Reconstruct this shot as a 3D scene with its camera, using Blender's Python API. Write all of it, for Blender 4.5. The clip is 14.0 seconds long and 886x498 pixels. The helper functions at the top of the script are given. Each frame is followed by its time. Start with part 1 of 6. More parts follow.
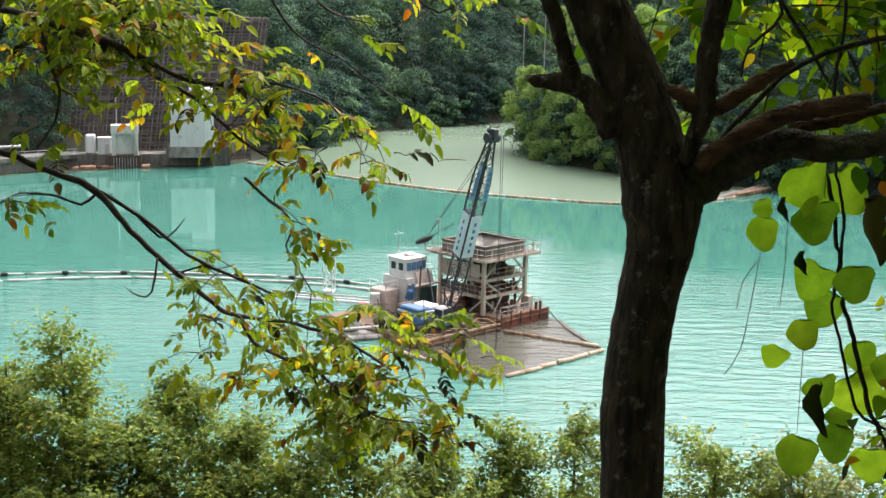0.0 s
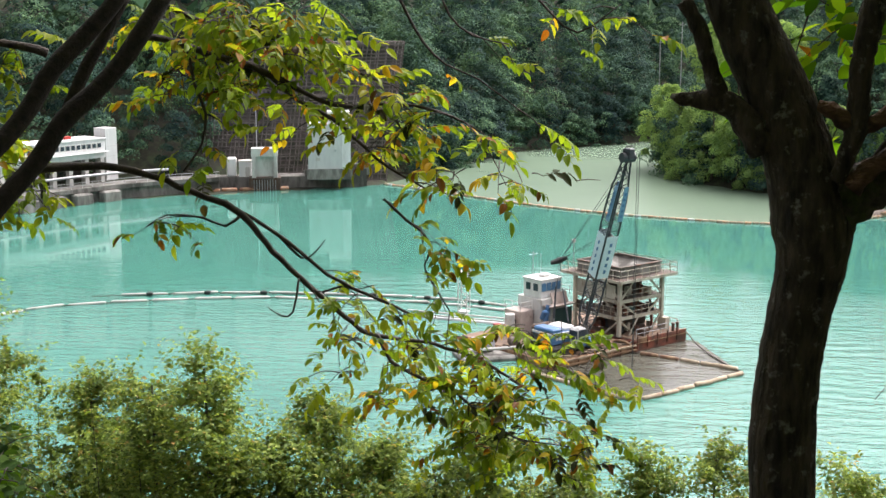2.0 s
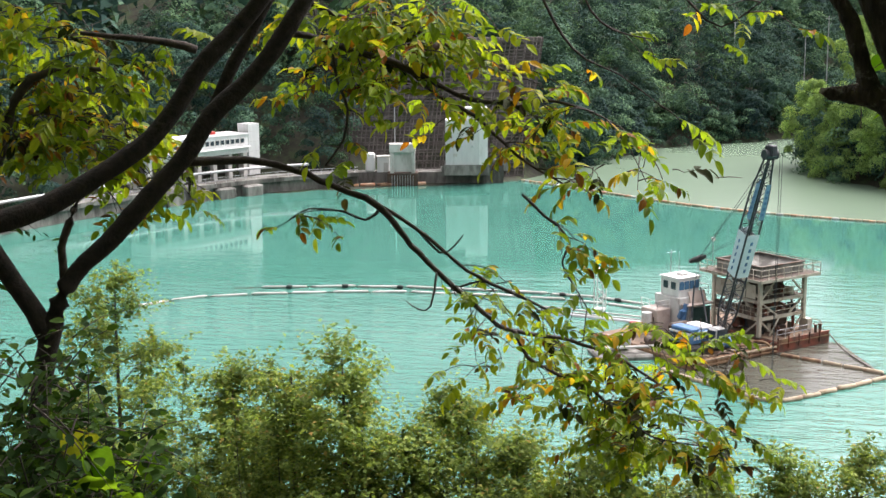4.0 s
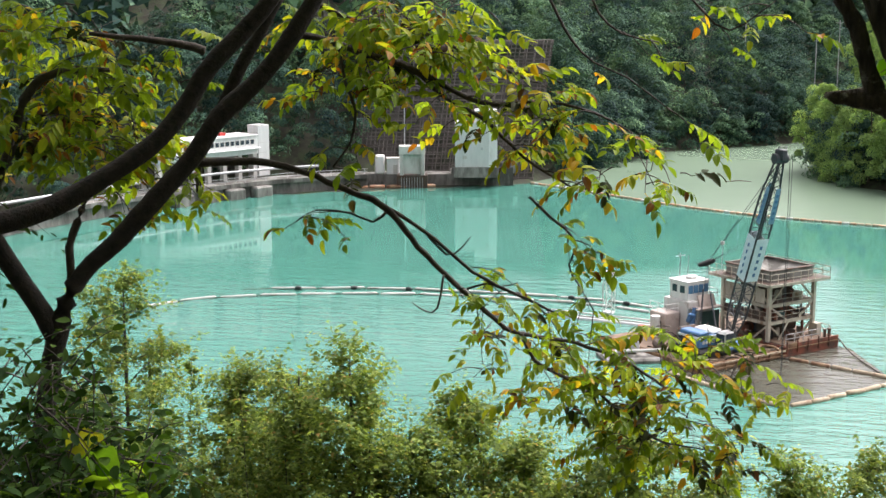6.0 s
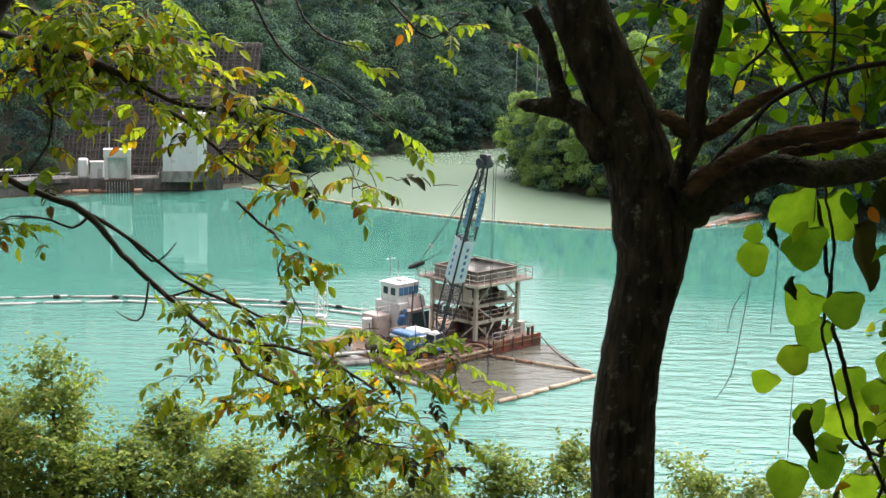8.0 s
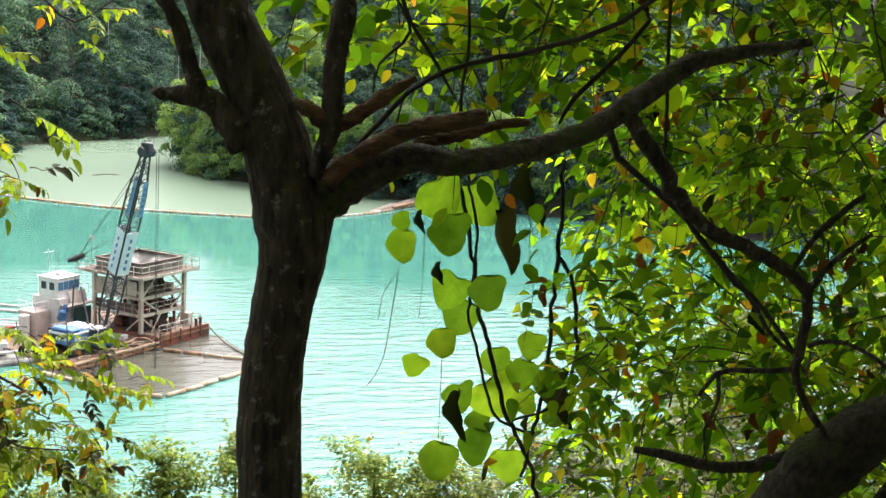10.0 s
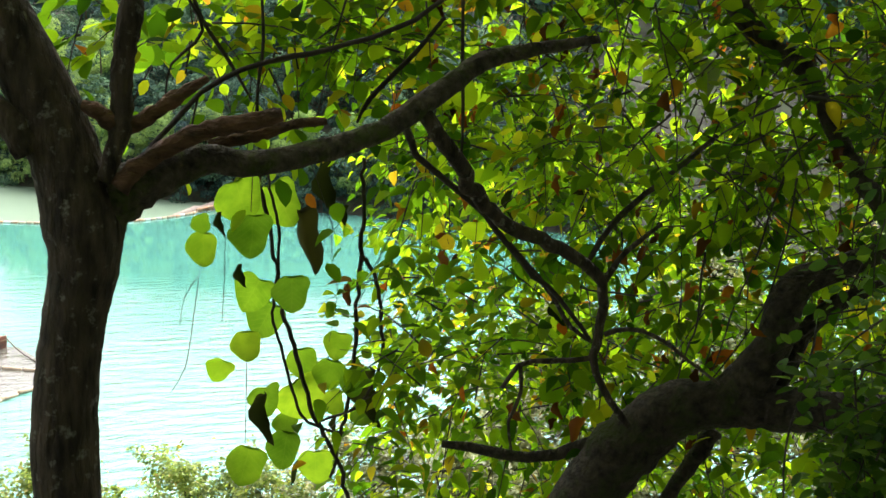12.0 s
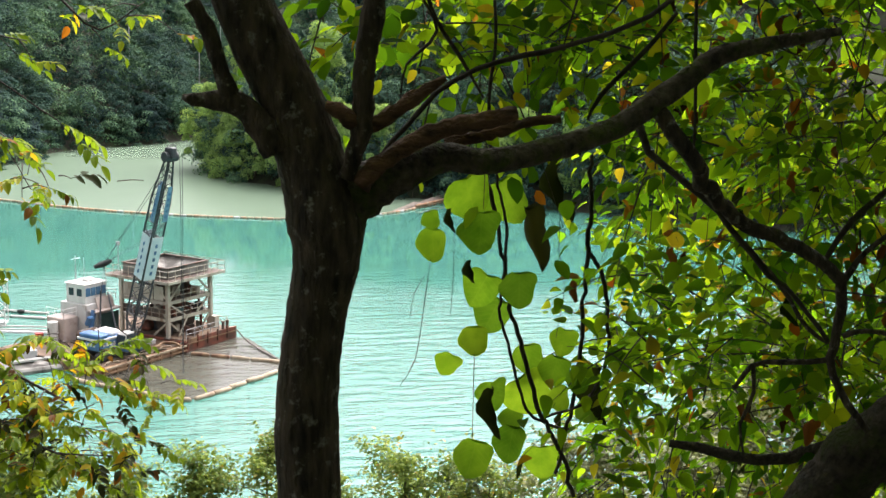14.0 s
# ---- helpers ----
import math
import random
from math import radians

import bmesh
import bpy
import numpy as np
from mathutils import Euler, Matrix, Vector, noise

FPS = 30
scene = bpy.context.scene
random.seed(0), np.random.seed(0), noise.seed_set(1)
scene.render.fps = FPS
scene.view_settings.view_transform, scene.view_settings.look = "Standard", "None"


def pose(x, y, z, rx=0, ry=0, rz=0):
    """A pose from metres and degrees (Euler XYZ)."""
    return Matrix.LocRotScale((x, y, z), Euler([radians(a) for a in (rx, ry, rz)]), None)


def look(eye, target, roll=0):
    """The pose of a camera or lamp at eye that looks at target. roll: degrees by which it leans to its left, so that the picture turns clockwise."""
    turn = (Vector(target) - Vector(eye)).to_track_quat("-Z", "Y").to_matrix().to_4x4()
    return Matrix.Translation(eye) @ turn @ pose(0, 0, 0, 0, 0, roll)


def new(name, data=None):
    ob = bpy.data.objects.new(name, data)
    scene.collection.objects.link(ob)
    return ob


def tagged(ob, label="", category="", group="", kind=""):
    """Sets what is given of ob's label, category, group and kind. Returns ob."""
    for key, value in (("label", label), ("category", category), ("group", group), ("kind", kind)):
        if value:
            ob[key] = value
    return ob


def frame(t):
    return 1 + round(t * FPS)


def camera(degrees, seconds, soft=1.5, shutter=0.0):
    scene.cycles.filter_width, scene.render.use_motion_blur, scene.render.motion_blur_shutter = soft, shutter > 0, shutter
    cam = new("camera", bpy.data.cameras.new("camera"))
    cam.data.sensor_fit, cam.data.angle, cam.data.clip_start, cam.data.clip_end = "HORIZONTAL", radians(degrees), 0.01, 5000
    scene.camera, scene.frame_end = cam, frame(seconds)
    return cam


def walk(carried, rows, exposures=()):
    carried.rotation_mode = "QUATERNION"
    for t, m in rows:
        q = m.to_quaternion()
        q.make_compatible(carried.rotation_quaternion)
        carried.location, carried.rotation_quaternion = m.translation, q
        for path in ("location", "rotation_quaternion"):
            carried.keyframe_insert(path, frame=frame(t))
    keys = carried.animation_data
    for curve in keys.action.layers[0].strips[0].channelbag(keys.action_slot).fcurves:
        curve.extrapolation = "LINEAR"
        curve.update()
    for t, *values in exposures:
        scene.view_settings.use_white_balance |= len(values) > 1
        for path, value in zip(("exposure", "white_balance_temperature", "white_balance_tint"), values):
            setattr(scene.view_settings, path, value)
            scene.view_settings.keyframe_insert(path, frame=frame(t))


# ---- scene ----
from math import sin, cos, pi

# ---- camera ----
cam = camera(37.95, 14.0)
# seconds, x, y, z, turn about x, y, z
ROWS = [
    (0.0, -0.000, 0.000, 35.000, 79.00, -1.11, 0.22),
    (0.5, -0.001, -0.003, 34.999, 79.05, -1.02, 0.28),
    (1.0, -0.009, 0.015, 34.997, 79.11, -0.92, 0.67),
    (1.5, -0.016, 0.008, 34.998, 79.62, -0.50, 3.33),
    (2.0, -0.027, 0.005, 34.998, 79.86, 0.00, 6.09),
    (2.5, -0.035, 0.004, 34.995, 79.80, 0.23, 8.27),
    (3.0, -0.038, -0.010, 34.993, 79.76, 0.41, 10.35),
    (3.5, -0.040, -0.011, 34.995, 79.71, 0.41, 11.52),
    (4.0, -0.039, -0.013, 34.995, 79.71, 0.41, 12.15),
    (6.5, -0.013, -0.010, 34.994, 79.88, 0.14, 12.61),
    (7.0, -0.005, -0.006, 34.997, 80.31, -0.51, 8.69),
    (7.5, -0.005, -0.029, 35.000, 80.42, -1.06, 4.30),
    (8.0, 0.005, -0.010, 34.997, 80.13, -1.36, -0.08),
    (8.5, 0.020, 0.000, 34.996, 79.82, -1.64, -3.19),
    (9.0, 0.043, 0.008, 34.996, 79.88, -1.94, -6.49),
    (11.5, 0.130, 0.023, 35.007, 80.40, -2.64, -23.25),
    (12.0, 0.120, 0.022, 35.000, 80.46, -2.41, -23.45),
    (12.5, 0.102, 0.004, 35.003, 80.46, -2.36, -23.13),
    (13.0, 0.092, 0.005, 35.005, 80.41, -2.08, -21.53),
    (13.5, 0.077, 0.014, 35.002, 80.26, -1.61, -17.24),
    (14.0, 0.062, 0.018, 35.004, 80.00, -1.18, -13.93),
]
EXPOSURES = [(0.0, 1.15, 6500, 17), (7.5, 1.15, 6500, 17), (9.0, 1.3, 6500, 17), (11.5, 1.97, 6500, 14), (12.5, 1.95, 6500, 14), (14.0, 1.36, 6500, 16)]
walk(cam, [(t, pose(x, y, z, rx, ry, rz)) for t, x, y, z, rx, ry, rz in ROWS], EXPOSURES)

# ---- light: an overcast sky with a wide, weak sun ----
SUN_ELEVATION, SUN_ROTATION = radians(54), radians(34)
world = bpy.data.worlds.new("sky")
scene.world = world
world.use_nodes = True
wn, wl = world.node_tree.nodes, world.node_tree.links
sky = wn.new("ShaderNodeTexSky")
sky.sky_type, sky.sun_disc = "NISHITA", False
sky.sun_elevation, sky.sun_rotation = SUN_ELEVATION, SUN_ROTATION
sky.air_density, sky.dust_density, sky.ozone_density = 1.0, 6.0, 1.0
grey = wn.new("ShaderNodeHueSaturation")
grey.inputs["Saturation"].default_value = 0.12
wl.new(sky.outputs["Color"], grey.inputs["Color"])
wl.new(grey.outputs["Color"], wn["Background"].inputs["Color"])
wn["Background"].inputs["Strength"].default_value = 0.15
sun = new("sun", bpy.data.lights.new("sun", "SUN"))
sun.data.energy, sun.data.angle, sun.data.color = 2.0, radians(60), (1.0, 0.96, 0.9)
sun.matrix_world = look(Vector((sin(SUN_ROTATION) * cos(SUN_ELEVATION), cos(SUN_ROTATION) * cos(SUN_ELEVATION), sin(SUN_ELEVATION))) * 100, (0, 0, 0))


# ---- materials ----
def ramp(nt, src, stops):
    r = nt.nodes.new("ShaderNodeValToRGB")
    while len(r.color_ramp.elements) < len(stops):
        r.color_ramp.elements.new(0.5)
    for e, (p, c) in zip(r.color_ramp.elements, stops):
        e.position, e.color = p, (*c, 1)
    nt.links.new(src, r.inputs["Fac"])
    return r.outputs["Color"]


def noise_node(nt, scale, detail=4.0, stretch=None, rough=0.55):
    tc = nt.nodes.new("ShaderNodeNewGeometry").outputs["Position"]
    if stretch:
        mp = nt.nodes.new("ShaderNodeMapping")
        mp.inputs["Scale"].default_value = stretch
        nt.links.new(tc, mp.inputs["Vector"])
        tc = mp.outputs["Vector"]
    n = nt.nodes.new("ShaderNodeTexNoise")
    n.inputs["Scale"].default_value, n.inputs["Detail"].default_value, n.inputs["Roughness"].default_value = scale, detail, rough
    nt.links.new(tc, n.inputs["Vector"])
    return n.outputs["Fac"]


def mixed(nt, fac, a, b, mode="MIX"):
    m = nt.nodes.new("ShaderNodeMix")
    m.data_type, m.blend_type = "RGBA", mode
    for s, v in ((m.inputs[0], fac), (m.inputs[6], a), (m.inputs[7], b)):
        if isinstance(v, (int, float)):
            s.default_value = v
        elif isinstance(v, tuple):
            s.default_value = (*v, 1)
        else:
            nt.links.new(v, s)
    return m.outputs[2]


def surface(name, dark, light, scale=3.0, rough=0.7, metal=0.0, stain=None, stain_scale=0.6, stain_at=0.55, bump=0.2, bump_scale=None, stretch=None, wobble=0.15):
    """A surface that varies at two scales: grain between two colours, and stains of a third."""
    m = bpy.data.materials.new(name)
    m.use_nodes = True
    nt = m.node_tree
    b = nt.nodes["Principled BSDF"]
    col = ramp(nt, noise_node(nt, scale, 6, stretch), [(0.3, dark), (0.7, light)])
    if stain:
        f = ramp(nt, noise_node(nt, stain_scale, 5, None if stain_scale > 15 else stretch, 0.65), [(stain_at - 0.06, (0, 0, 0)), (stain_at + 0.1, (1, 1, 1))])
        col = mixed(nt, f, col, stain)
    inf = nt.nodes.new("ShaderNodeObjectInfo")
    v = nt.nodes.new("ShaderNodeHueSaturation")
    mr = nt.nodes.new("ShaderNodeMapRange")
    mr.inputs["To Min"].default_value, mr.inputs["To Max"].default_value = 1 - wobble, 1 + wobble
    nt.links.new(inf.outputs["Random"], mr.inputs["Value"])
    nt.links.new(mr.outputs["Result"], v.inputs["Value"])
    nt.links.new(col, v.inputs["Color"])
    nt.links.new(v.outputs["Color"], b.inputs["Base Color"])
    b.inputs["Roughness"].default_value, b.inputs["Metallic"].default_value = rough, metal
    if bump:
        bp = nt.nodes.new("ShaderNodeBump")
        bp.inputs["Strength"].default_value, bp.inputs["Distance"].default_value = bump, 0.05
        nt.links.new(noise_node(nt, bump_scale or scale * 4, 5, stretch), bp.inputs["Height"])
        nt.links.new(bp.outputs["Normal"], b.inputs["Normal"])
    return m


def math_node(nt, op, a, b=None):
    n = nt.nodes.new("ShaderNodeMath")
    n.operation = op
    for s, v in zip(n.inputs, (a, b)):
        if isinstance(v, (int, float)):
            s.default_value = v
        elif v is not None:
            nt.links.new(v, s)
    return n.outputs[0]


def foliage(name, stops, through_it=0.45, patch=0.25, gloss=0.45, shade=((0.8, 0.8, 0.8), (1.15, 1.15, 1.15)), veins=False, spread=1.0, crowns=False):
    """Leaves: colour from leaf to leaf and from patch to patch, and light that comes through them."""
    m = bpy.data.materials.new(name)
    m.use_nodes = True
    nt = m.node_tree
    b = nt.nodes["Principled BSDF"]
    g = nt.nodes.new("ShaderNodeNewGeometry")
    inf = nt.nodes.new("ShaderNodeObjectInfo")
    add = nt.nodes.new("ShaderNodeMath")
    add.operation = "ADD"
    nt.links.new(math_node(nt, "MULTIPLY", g.outputs["Random Per Island"], spread), add.inputs[0])
    nt.links.new(inf.outputs["Random"], add.inputs[1])
    fr = nt.nodes.new("ShaderNodeMath")
    fr.operation = "FRACT"
    nt.links.new(add.outputs[0], fr.inputs[0])
    col = ramp(nt, fr.outputs[0], stops)
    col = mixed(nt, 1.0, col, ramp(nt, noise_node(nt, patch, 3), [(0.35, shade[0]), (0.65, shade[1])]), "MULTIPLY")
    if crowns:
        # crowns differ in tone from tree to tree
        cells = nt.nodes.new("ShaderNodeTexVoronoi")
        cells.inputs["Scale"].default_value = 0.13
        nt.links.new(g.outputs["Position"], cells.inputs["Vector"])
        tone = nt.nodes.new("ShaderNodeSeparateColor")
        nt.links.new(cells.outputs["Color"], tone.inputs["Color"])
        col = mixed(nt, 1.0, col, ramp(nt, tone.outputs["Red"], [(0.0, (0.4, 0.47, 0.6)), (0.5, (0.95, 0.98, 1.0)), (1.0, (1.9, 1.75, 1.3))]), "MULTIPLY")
    if veins:
        tc = nt.nodes.new("ShaderNodeTexCoord")
        sp = nt.nodes.new("ShaderNodeSeparateXYZ")
        nt.links.new(tc.outputs["Object"], sp.inputs[0])
        ab = math_node(nt, "ABSOLUTE", sp.outputs["X"])
        side = math_node(nt, "SINE", math_node(nt, "MULTIPLY", math_node(nt, "SUBTRACT", sp.outputs["Y"], math_node(nt, "MULTIPLY", ab, 0.8)), 42.0))
        line = math_node(nt, "MAXIMUM", math_node(nt, "GREATER_THAN", side, 0.93), math_node(nt, "LESS_THAN", ab, 0.014))
        col = mixed(nt, math_node(nt, "MULTIPLY", line, 0.06), col, (0.34, 0.45, 0.10))
    nt.links.new(col, b.inputs["Base Color"])
    b.inputs["Roughness"].default_value, b.inputs["Specular IOR Level"].default_value = gloss, 0.13
    t = nt.nodes.new("ShaderNodeBsdfTranslucent")
    warm = mixed(nt, 1.0, col, (1.25, 1.2, 0.55), "MULTIPLY")
    nt.links.new(warm, t.inputs["Color"])
    mx = nt.nodes.new("ShaderNodeMixShader")
    mx.inputs[0].default_value = through_it
    nt.links.new(b.outputs[0], mx.inputs[1])
    nt.links.new(t.outputs[0], mx.inputs[2])
    nt.links.new(mx.outputs[0], nt.nodes["Material Output"].inputs["Surface"])
    return m


def water(name, deep, pale, ripple=0.25, gloss=0.03, far=0.02, streak=(0.2, 1.0, 1.0)):
    """Milky water: a soft body colour under a clear skin with long low ripples."""
    m = bpy.data.materials.new(name)
    m.use_nodes = True
    nt = m.node_tree
    b = nt.nodes["Principled BSDF"]
    nt.links.new(ramp(nt, noise_node(nt, 0.02, 4), [(0.3, deep), (0.7, pale)]), b.inputs["Base Color"])
    b.inputs["Roughness"].default_value, b.inputs["IOR"].default_value = gloss, 1.33
    long_waves = noise_node(nt, 0.72, 3, streak, 0.5)
    short_waves = noise_node(nt, 2.3, 3, (streak[0] * 1.4, 1.0, 1.0), 0.55)
    height = math_node(nt, "ADD", long_waves, math_node(nt, "MULTIPLY", short_waves, 0.42))
    calm = ramp(nt, noise_node(nt, 0.03, 3, (0.5, 1.2, 1.0)), [(0.38, (0.35, 0.35, 0.35)), (0.6, (1, 1, 1))])
    # the wind reaches the open water before the near bank; the water under the far dam lies calm
    sx = nt.nodes.new("ShaderNodeSeparateXYZ")
    nt.links.new(nt.nodes.new("ShaderNodeNewGeometry").outputs["Position"], sx.inputs[0])
    wind = nt.nodes.new("ShaderNodeMapRange")
    wind.inputs["From Min"].default_value, wind.inputs["From Max"].default_value = 115, 185
    wind.inputs["To Min"].default_value, wind.inputs["To Max"].default_value = ripple, ripple * far
    nt.links.new(sx.outputs["Y"], wind.inputs["Value"])
    bp = nt.nodes.new("ShaderNodeBump")
    bp.inputs["Distance"].default_value = 1.0
    nt.links.new(math_node(nt, "MULTIPLY", calm, wind.outputs["Result"]), bp.inputs["Strength"])
    nt.links.new(height, bp.inputs["Height"])
    nt.links.new(bp.outputs["Normal"], b.inputs["Normal"])
    return m


WATER = water("turquoise_water", (0.050, 0.177, 0.140), (0.064, 0.204, 0.162), 0.5, 0.05, far=0.015, streak=(0.32, 1.0, 1.0))
SILT_WATER = water("silty_water", (0.140, 0.205, 0.142), (0.158, 0.225, 0.157), 0.1, 0.26, far=0.04)
MUD_WATER = water("muddy_water", (0.072, 0.075, 0.060), (0.098, 0.097, 0.078), 0.28, streak=(0.5, 1.0, 1.0))
EARTH = surface("forest_floor", (0.012, 0.012, 0.007), (0.03, 0.032, 0.016), 0.8, 0.95, stain=(0.03, 0.05, 0.015), stain_scale=0.2)
BARK = surface("dark_bark", (0.011, 0.008, 0.006), (0.105, 0.078, 0.056), 30, 0.92, stain=(0.27, 0.265, 0.225), stain_scale=24.0, stain_at=0.64, bump=1.0, bump_scale=40, stretch=(1, 1, 0.25))
MOSSY = surface("mossy_bark", (0.022, 0.017, 0.012), (0.17, 0.14, 0.105), 24, 0.9, stain=(0.075, 0.105, 0.012), stain_scale=8.5, stain_at=0.56, bump=1.0, bump_scale=36)
DEADWOOD = surface("dead_wood", (0.035, 0.018, 0.010), (0.19, 0.10, 0.055), 22, 0.9, stain=(0.03, 0.02, 0.014), stain_scale=7, bump=0.9, bump_scale=40, stretch=(0.4, 1, 1))
BOUGH_BARK = surface("damp_mossy_bark", (0.010, 0.008, 0.006), (0.085, 0.066, 0.048), 22, 0.92, stain=(0.045, 0.062, 0.010), stain_scale=6.0, stain_at=0.57, bump=1.0, bump_scale=42)
LIMB_BARK = surface("black_limb_bark", (0.006, 0.005, 0.004), (0.027, 0.020, 0.015), 16, 0.95, stain=(0.075, 0.07, 0.058), stain_scale=18.0, stain_at=0.72, bump=0.35, bump_scale=45)
TWIG = surface("twig_bark", (0.016, 0.012, 0.010), (0.06, 0.047, 0.036), 14, 0.85, bump=0.4)
# the blue haze of distance is mixed into these leaf colours
FAR_LEAF = foliage("hazed_forest_leaves", [(0.0, (0.026, 0.061, 0.052)), (0.55, (0.053, 0.110, 0.086)), (1.0, (0.095, 0.165, 0.114))], 0.2, 0.09, 0.85, ((0.6, 0.66, 0.75), (1.3, 1.28, 1.12)), crowns=True)
POINT_LEAF = foliage("shore_leaves", [(0.0, (0.15, 0.255, 0.10)), (0.6, (0.26, 0.39, 0.15)), (1.0, (0.34, 0.46, 0.18))], 0.5, 0.2, 0.8)
MID_LEAF = foliage("slope_leaves", [(0.0, (0.075, 0.128, 0.030)), (0.6, (0.185, 0.262, 0.060)), (0.94, (0.28, 0.35, 0.08)), (1.0, (0.32, 0.21, 0.06))], 0.5, 0.5, 0.5)
WALNUT_LEAF = foliage("turning_leaves", [(0.0, (0.085, 0.15, 0.012)), (0.5, (0.185, 0.275, 0.018)), (0.84, (0.32, 0.365, 0.022)), (0.92, (0.46, 0.29, 0.018)), (0.96, (0.26, 0.095, 0.012)), (1.0, (0.05, 0.028, 0.012))], 0.6, 1.2, 0.4, spread=0.3)
PALE_LEAF = foliage("dusty_leaves", [(0.0, (0.09, 0.12, 0.045)), (0.6, (0.19, 0.22, 0.10)), (1.0, (0.28, 0.30, 0.15))], 0.4, 0.6, 0.4)
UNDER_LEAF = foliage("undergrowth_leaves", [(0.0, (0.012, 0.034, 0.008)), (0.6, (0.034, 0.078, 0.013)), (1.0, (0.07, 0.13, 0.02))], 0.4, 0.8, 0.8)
VINE_LEAF = foliage("vine_leaves", [(0.0, (0.075, 0.17, 0.014)), (0.6, (0.15, 0.275, 0.018)), (0.9, (0.205, 0.31, 0.022)), (1.0, (0.26, 0.20, 0.022))], 0.76, 9.0, 0.5, ((0.7, 0.78, 0.7), (1.15, 1.1, 1.2)), True)
THICKET_LEAF = foliage("thicket_leaves", [(0.0, (0.034, 0.105, 0.006)), (0.4, (0.115, 0.245, 0.010)), (0.85, (0.29, 0.45, 0.016)), (0.94, (0.38, 0.39, 0.02)), (1.0, (0.26, 0.07, 0.014))], 0.8, 1.2, 0.7, ((0.62, 0.64, 0.6), (1.25, 1.25, 1.2)))
IVY_LEAF = foliage("ivy_leaves", [(0.0, (0.03, 0.09, 0.014)), (0.6, (0.085, 0.19, 0.022)), (1.0, (0.16, 0.28, 0.03))], 0.5, 1.0, 0.45)
RUSSET_LEAF = foliage("russet_leaves", [(0.0, (0.045, 0.022, 0.010)), (0.6, (0.14, 0.05, 0.014)), (1.0, (0.34, 0.12, 0.02))], 0.45, 3.0, 0.7)
# dark green stops paint leaves in shadow; the reddish end is withered brown
SHADED_DRY_LEAF = foliage("shaded_dry_leaves", [(0.0, (0.018, 0.028, 0.008)), (0.75, (0.03, 0.036, 0.012)), (0.95, (0.042, 0.034, 0.014)), (1.0, (0.20, 0.06, 0.016))], 0.3, 2.0, 0.75)
CONCRETE = surface("weathered_concrete", (0.17, 0.165, 0.15), (0.30, 0.29, 0.265), 0.8, 0.9, stain=(0.085, 0.08, 0.07), stain_scale=0.35, stain_at=0.5, stretch=(1, 1, 0.3))
WHITE_WALL = surface("white_wall_panels", (0.66, 0.66, 0.66), (0.78, 0.78, 0.77), 1.0, 0.6, stain=(0.55, 0.54, 0.52), stain_scale=0.4, stain_at=0.62, stretch=(1, 1, 0.25))
GREY_WALL = surface("pale_rendered_wall", (0.50, 0.49, 0.46), (0.62, 0.61, 0.58), 0.7, 0.8, stain=(0.36, 0.33, 0.30), stain_scale=0.4, stain_at=0.58, stretch=(1, 1, 0.3))
LATTICE = surface("brown_lattice_steel", (0.085, 0.072, 0.068), (0.17, 0.145, 0.135), 0.6, 0.8, stain=(0.07, 0.075, 0.055), stain_scale=0.12)
ROCK = surface("slope_mortar", (0.06, 0.055, 0.05), (0.12, 0.11, 0.095), 0.5, 0.95, stain=(0.03, 0.045, 0.025), stain_scale=0.12)
GLASS = surface("dark_window_glass", (0.02, 0.03, 0.04), (0.05, 0.07, 0.09), 1.0, 0.08, bump=0)
BLUE_GLASS = surface("blue_window_glass", (0.06, 0.16, 0.28), (0.10, 0.22, 0.36), 1.0, 0.1, bump=0)
BEIGE = surface("beige_painted_steel", (0.40, 0.365, 0.29), (0.54, 0.50, 0.41), 1.2, 0.65, stain=(0.24, 0.16, 0.105), stain_scale=0.9, stain_at=0.58, stretch=(1, 1, 0.35))
DIRTY = surface("muddy_steel_plate", (0.06, 0.048, 0.04), (0.14, 0.115, 0.092), 1.2, 0.8, stain=(0.10, 0.055, 0.035), stain_scale=0.7, stain_at=0.5)
RUST = surface("rust_red_hull", (0.16, 0.05, 0.032), (0.27, 0.085, 0.05), 1.4, 0.8, stain=(0.10, 0.055, 0.04), stain_scale=0.8, stain_at=0.5)
OCHRE = surface("ochre_rusty_hull", (0.24, 0.14, 0.075), (0.36, 0.24, 0.14), 1.4, 0.8, stain=(0.14, 0.07, 0.04), stain_scale=0.8, stain_at=0.52)
DECK = surface("muddy_deck", (0.14, 0.085, 0.055), (0.25, 0.17, 0.11), 0.8, 0.85, stain=(0.10, 0.07, 0.05), stain_scale=0.35, stain_at=0.5)
CABIN_WHITE = surface("white_painted_cabin", (0.66, 0.65, 0.63), (0.80, 0.79, 0.77), 1.5, 0.5, stain=(0.48, 0.40, 0.34), stain_scale=0.9, stain_at=0.64, stretch=(1, 1, 0.35))
PINKISH = surface("faded_pink_plate", (0.52, 0.42, 0.38), (0.62, 0.52, 0.46), 1.2, 0.6, stain=(0.40, 0.28, 0.22), stain_scale=1.0, stain_at=0.6)
TEAL = surface("dark_teal_plate", (0.025, 0.07, 0.065), (0.05, 0.11, 0.10), 1.5, 0.5)
CRANE_BLUE = surface("crane_blue_paint", (0.05, 0.14, 0.30), (0.09, 0.21, 0.40), 1.5, 0.45, stain=(0.10, 0.14, 0.2), stain_scale=1.2, stain_at=0.62)
CRANE_DARK = surface("dark_crane_steel", (0.018, 0.02, 0.025), (0.05, 0.055, 0.065), 2.5, 0.5)
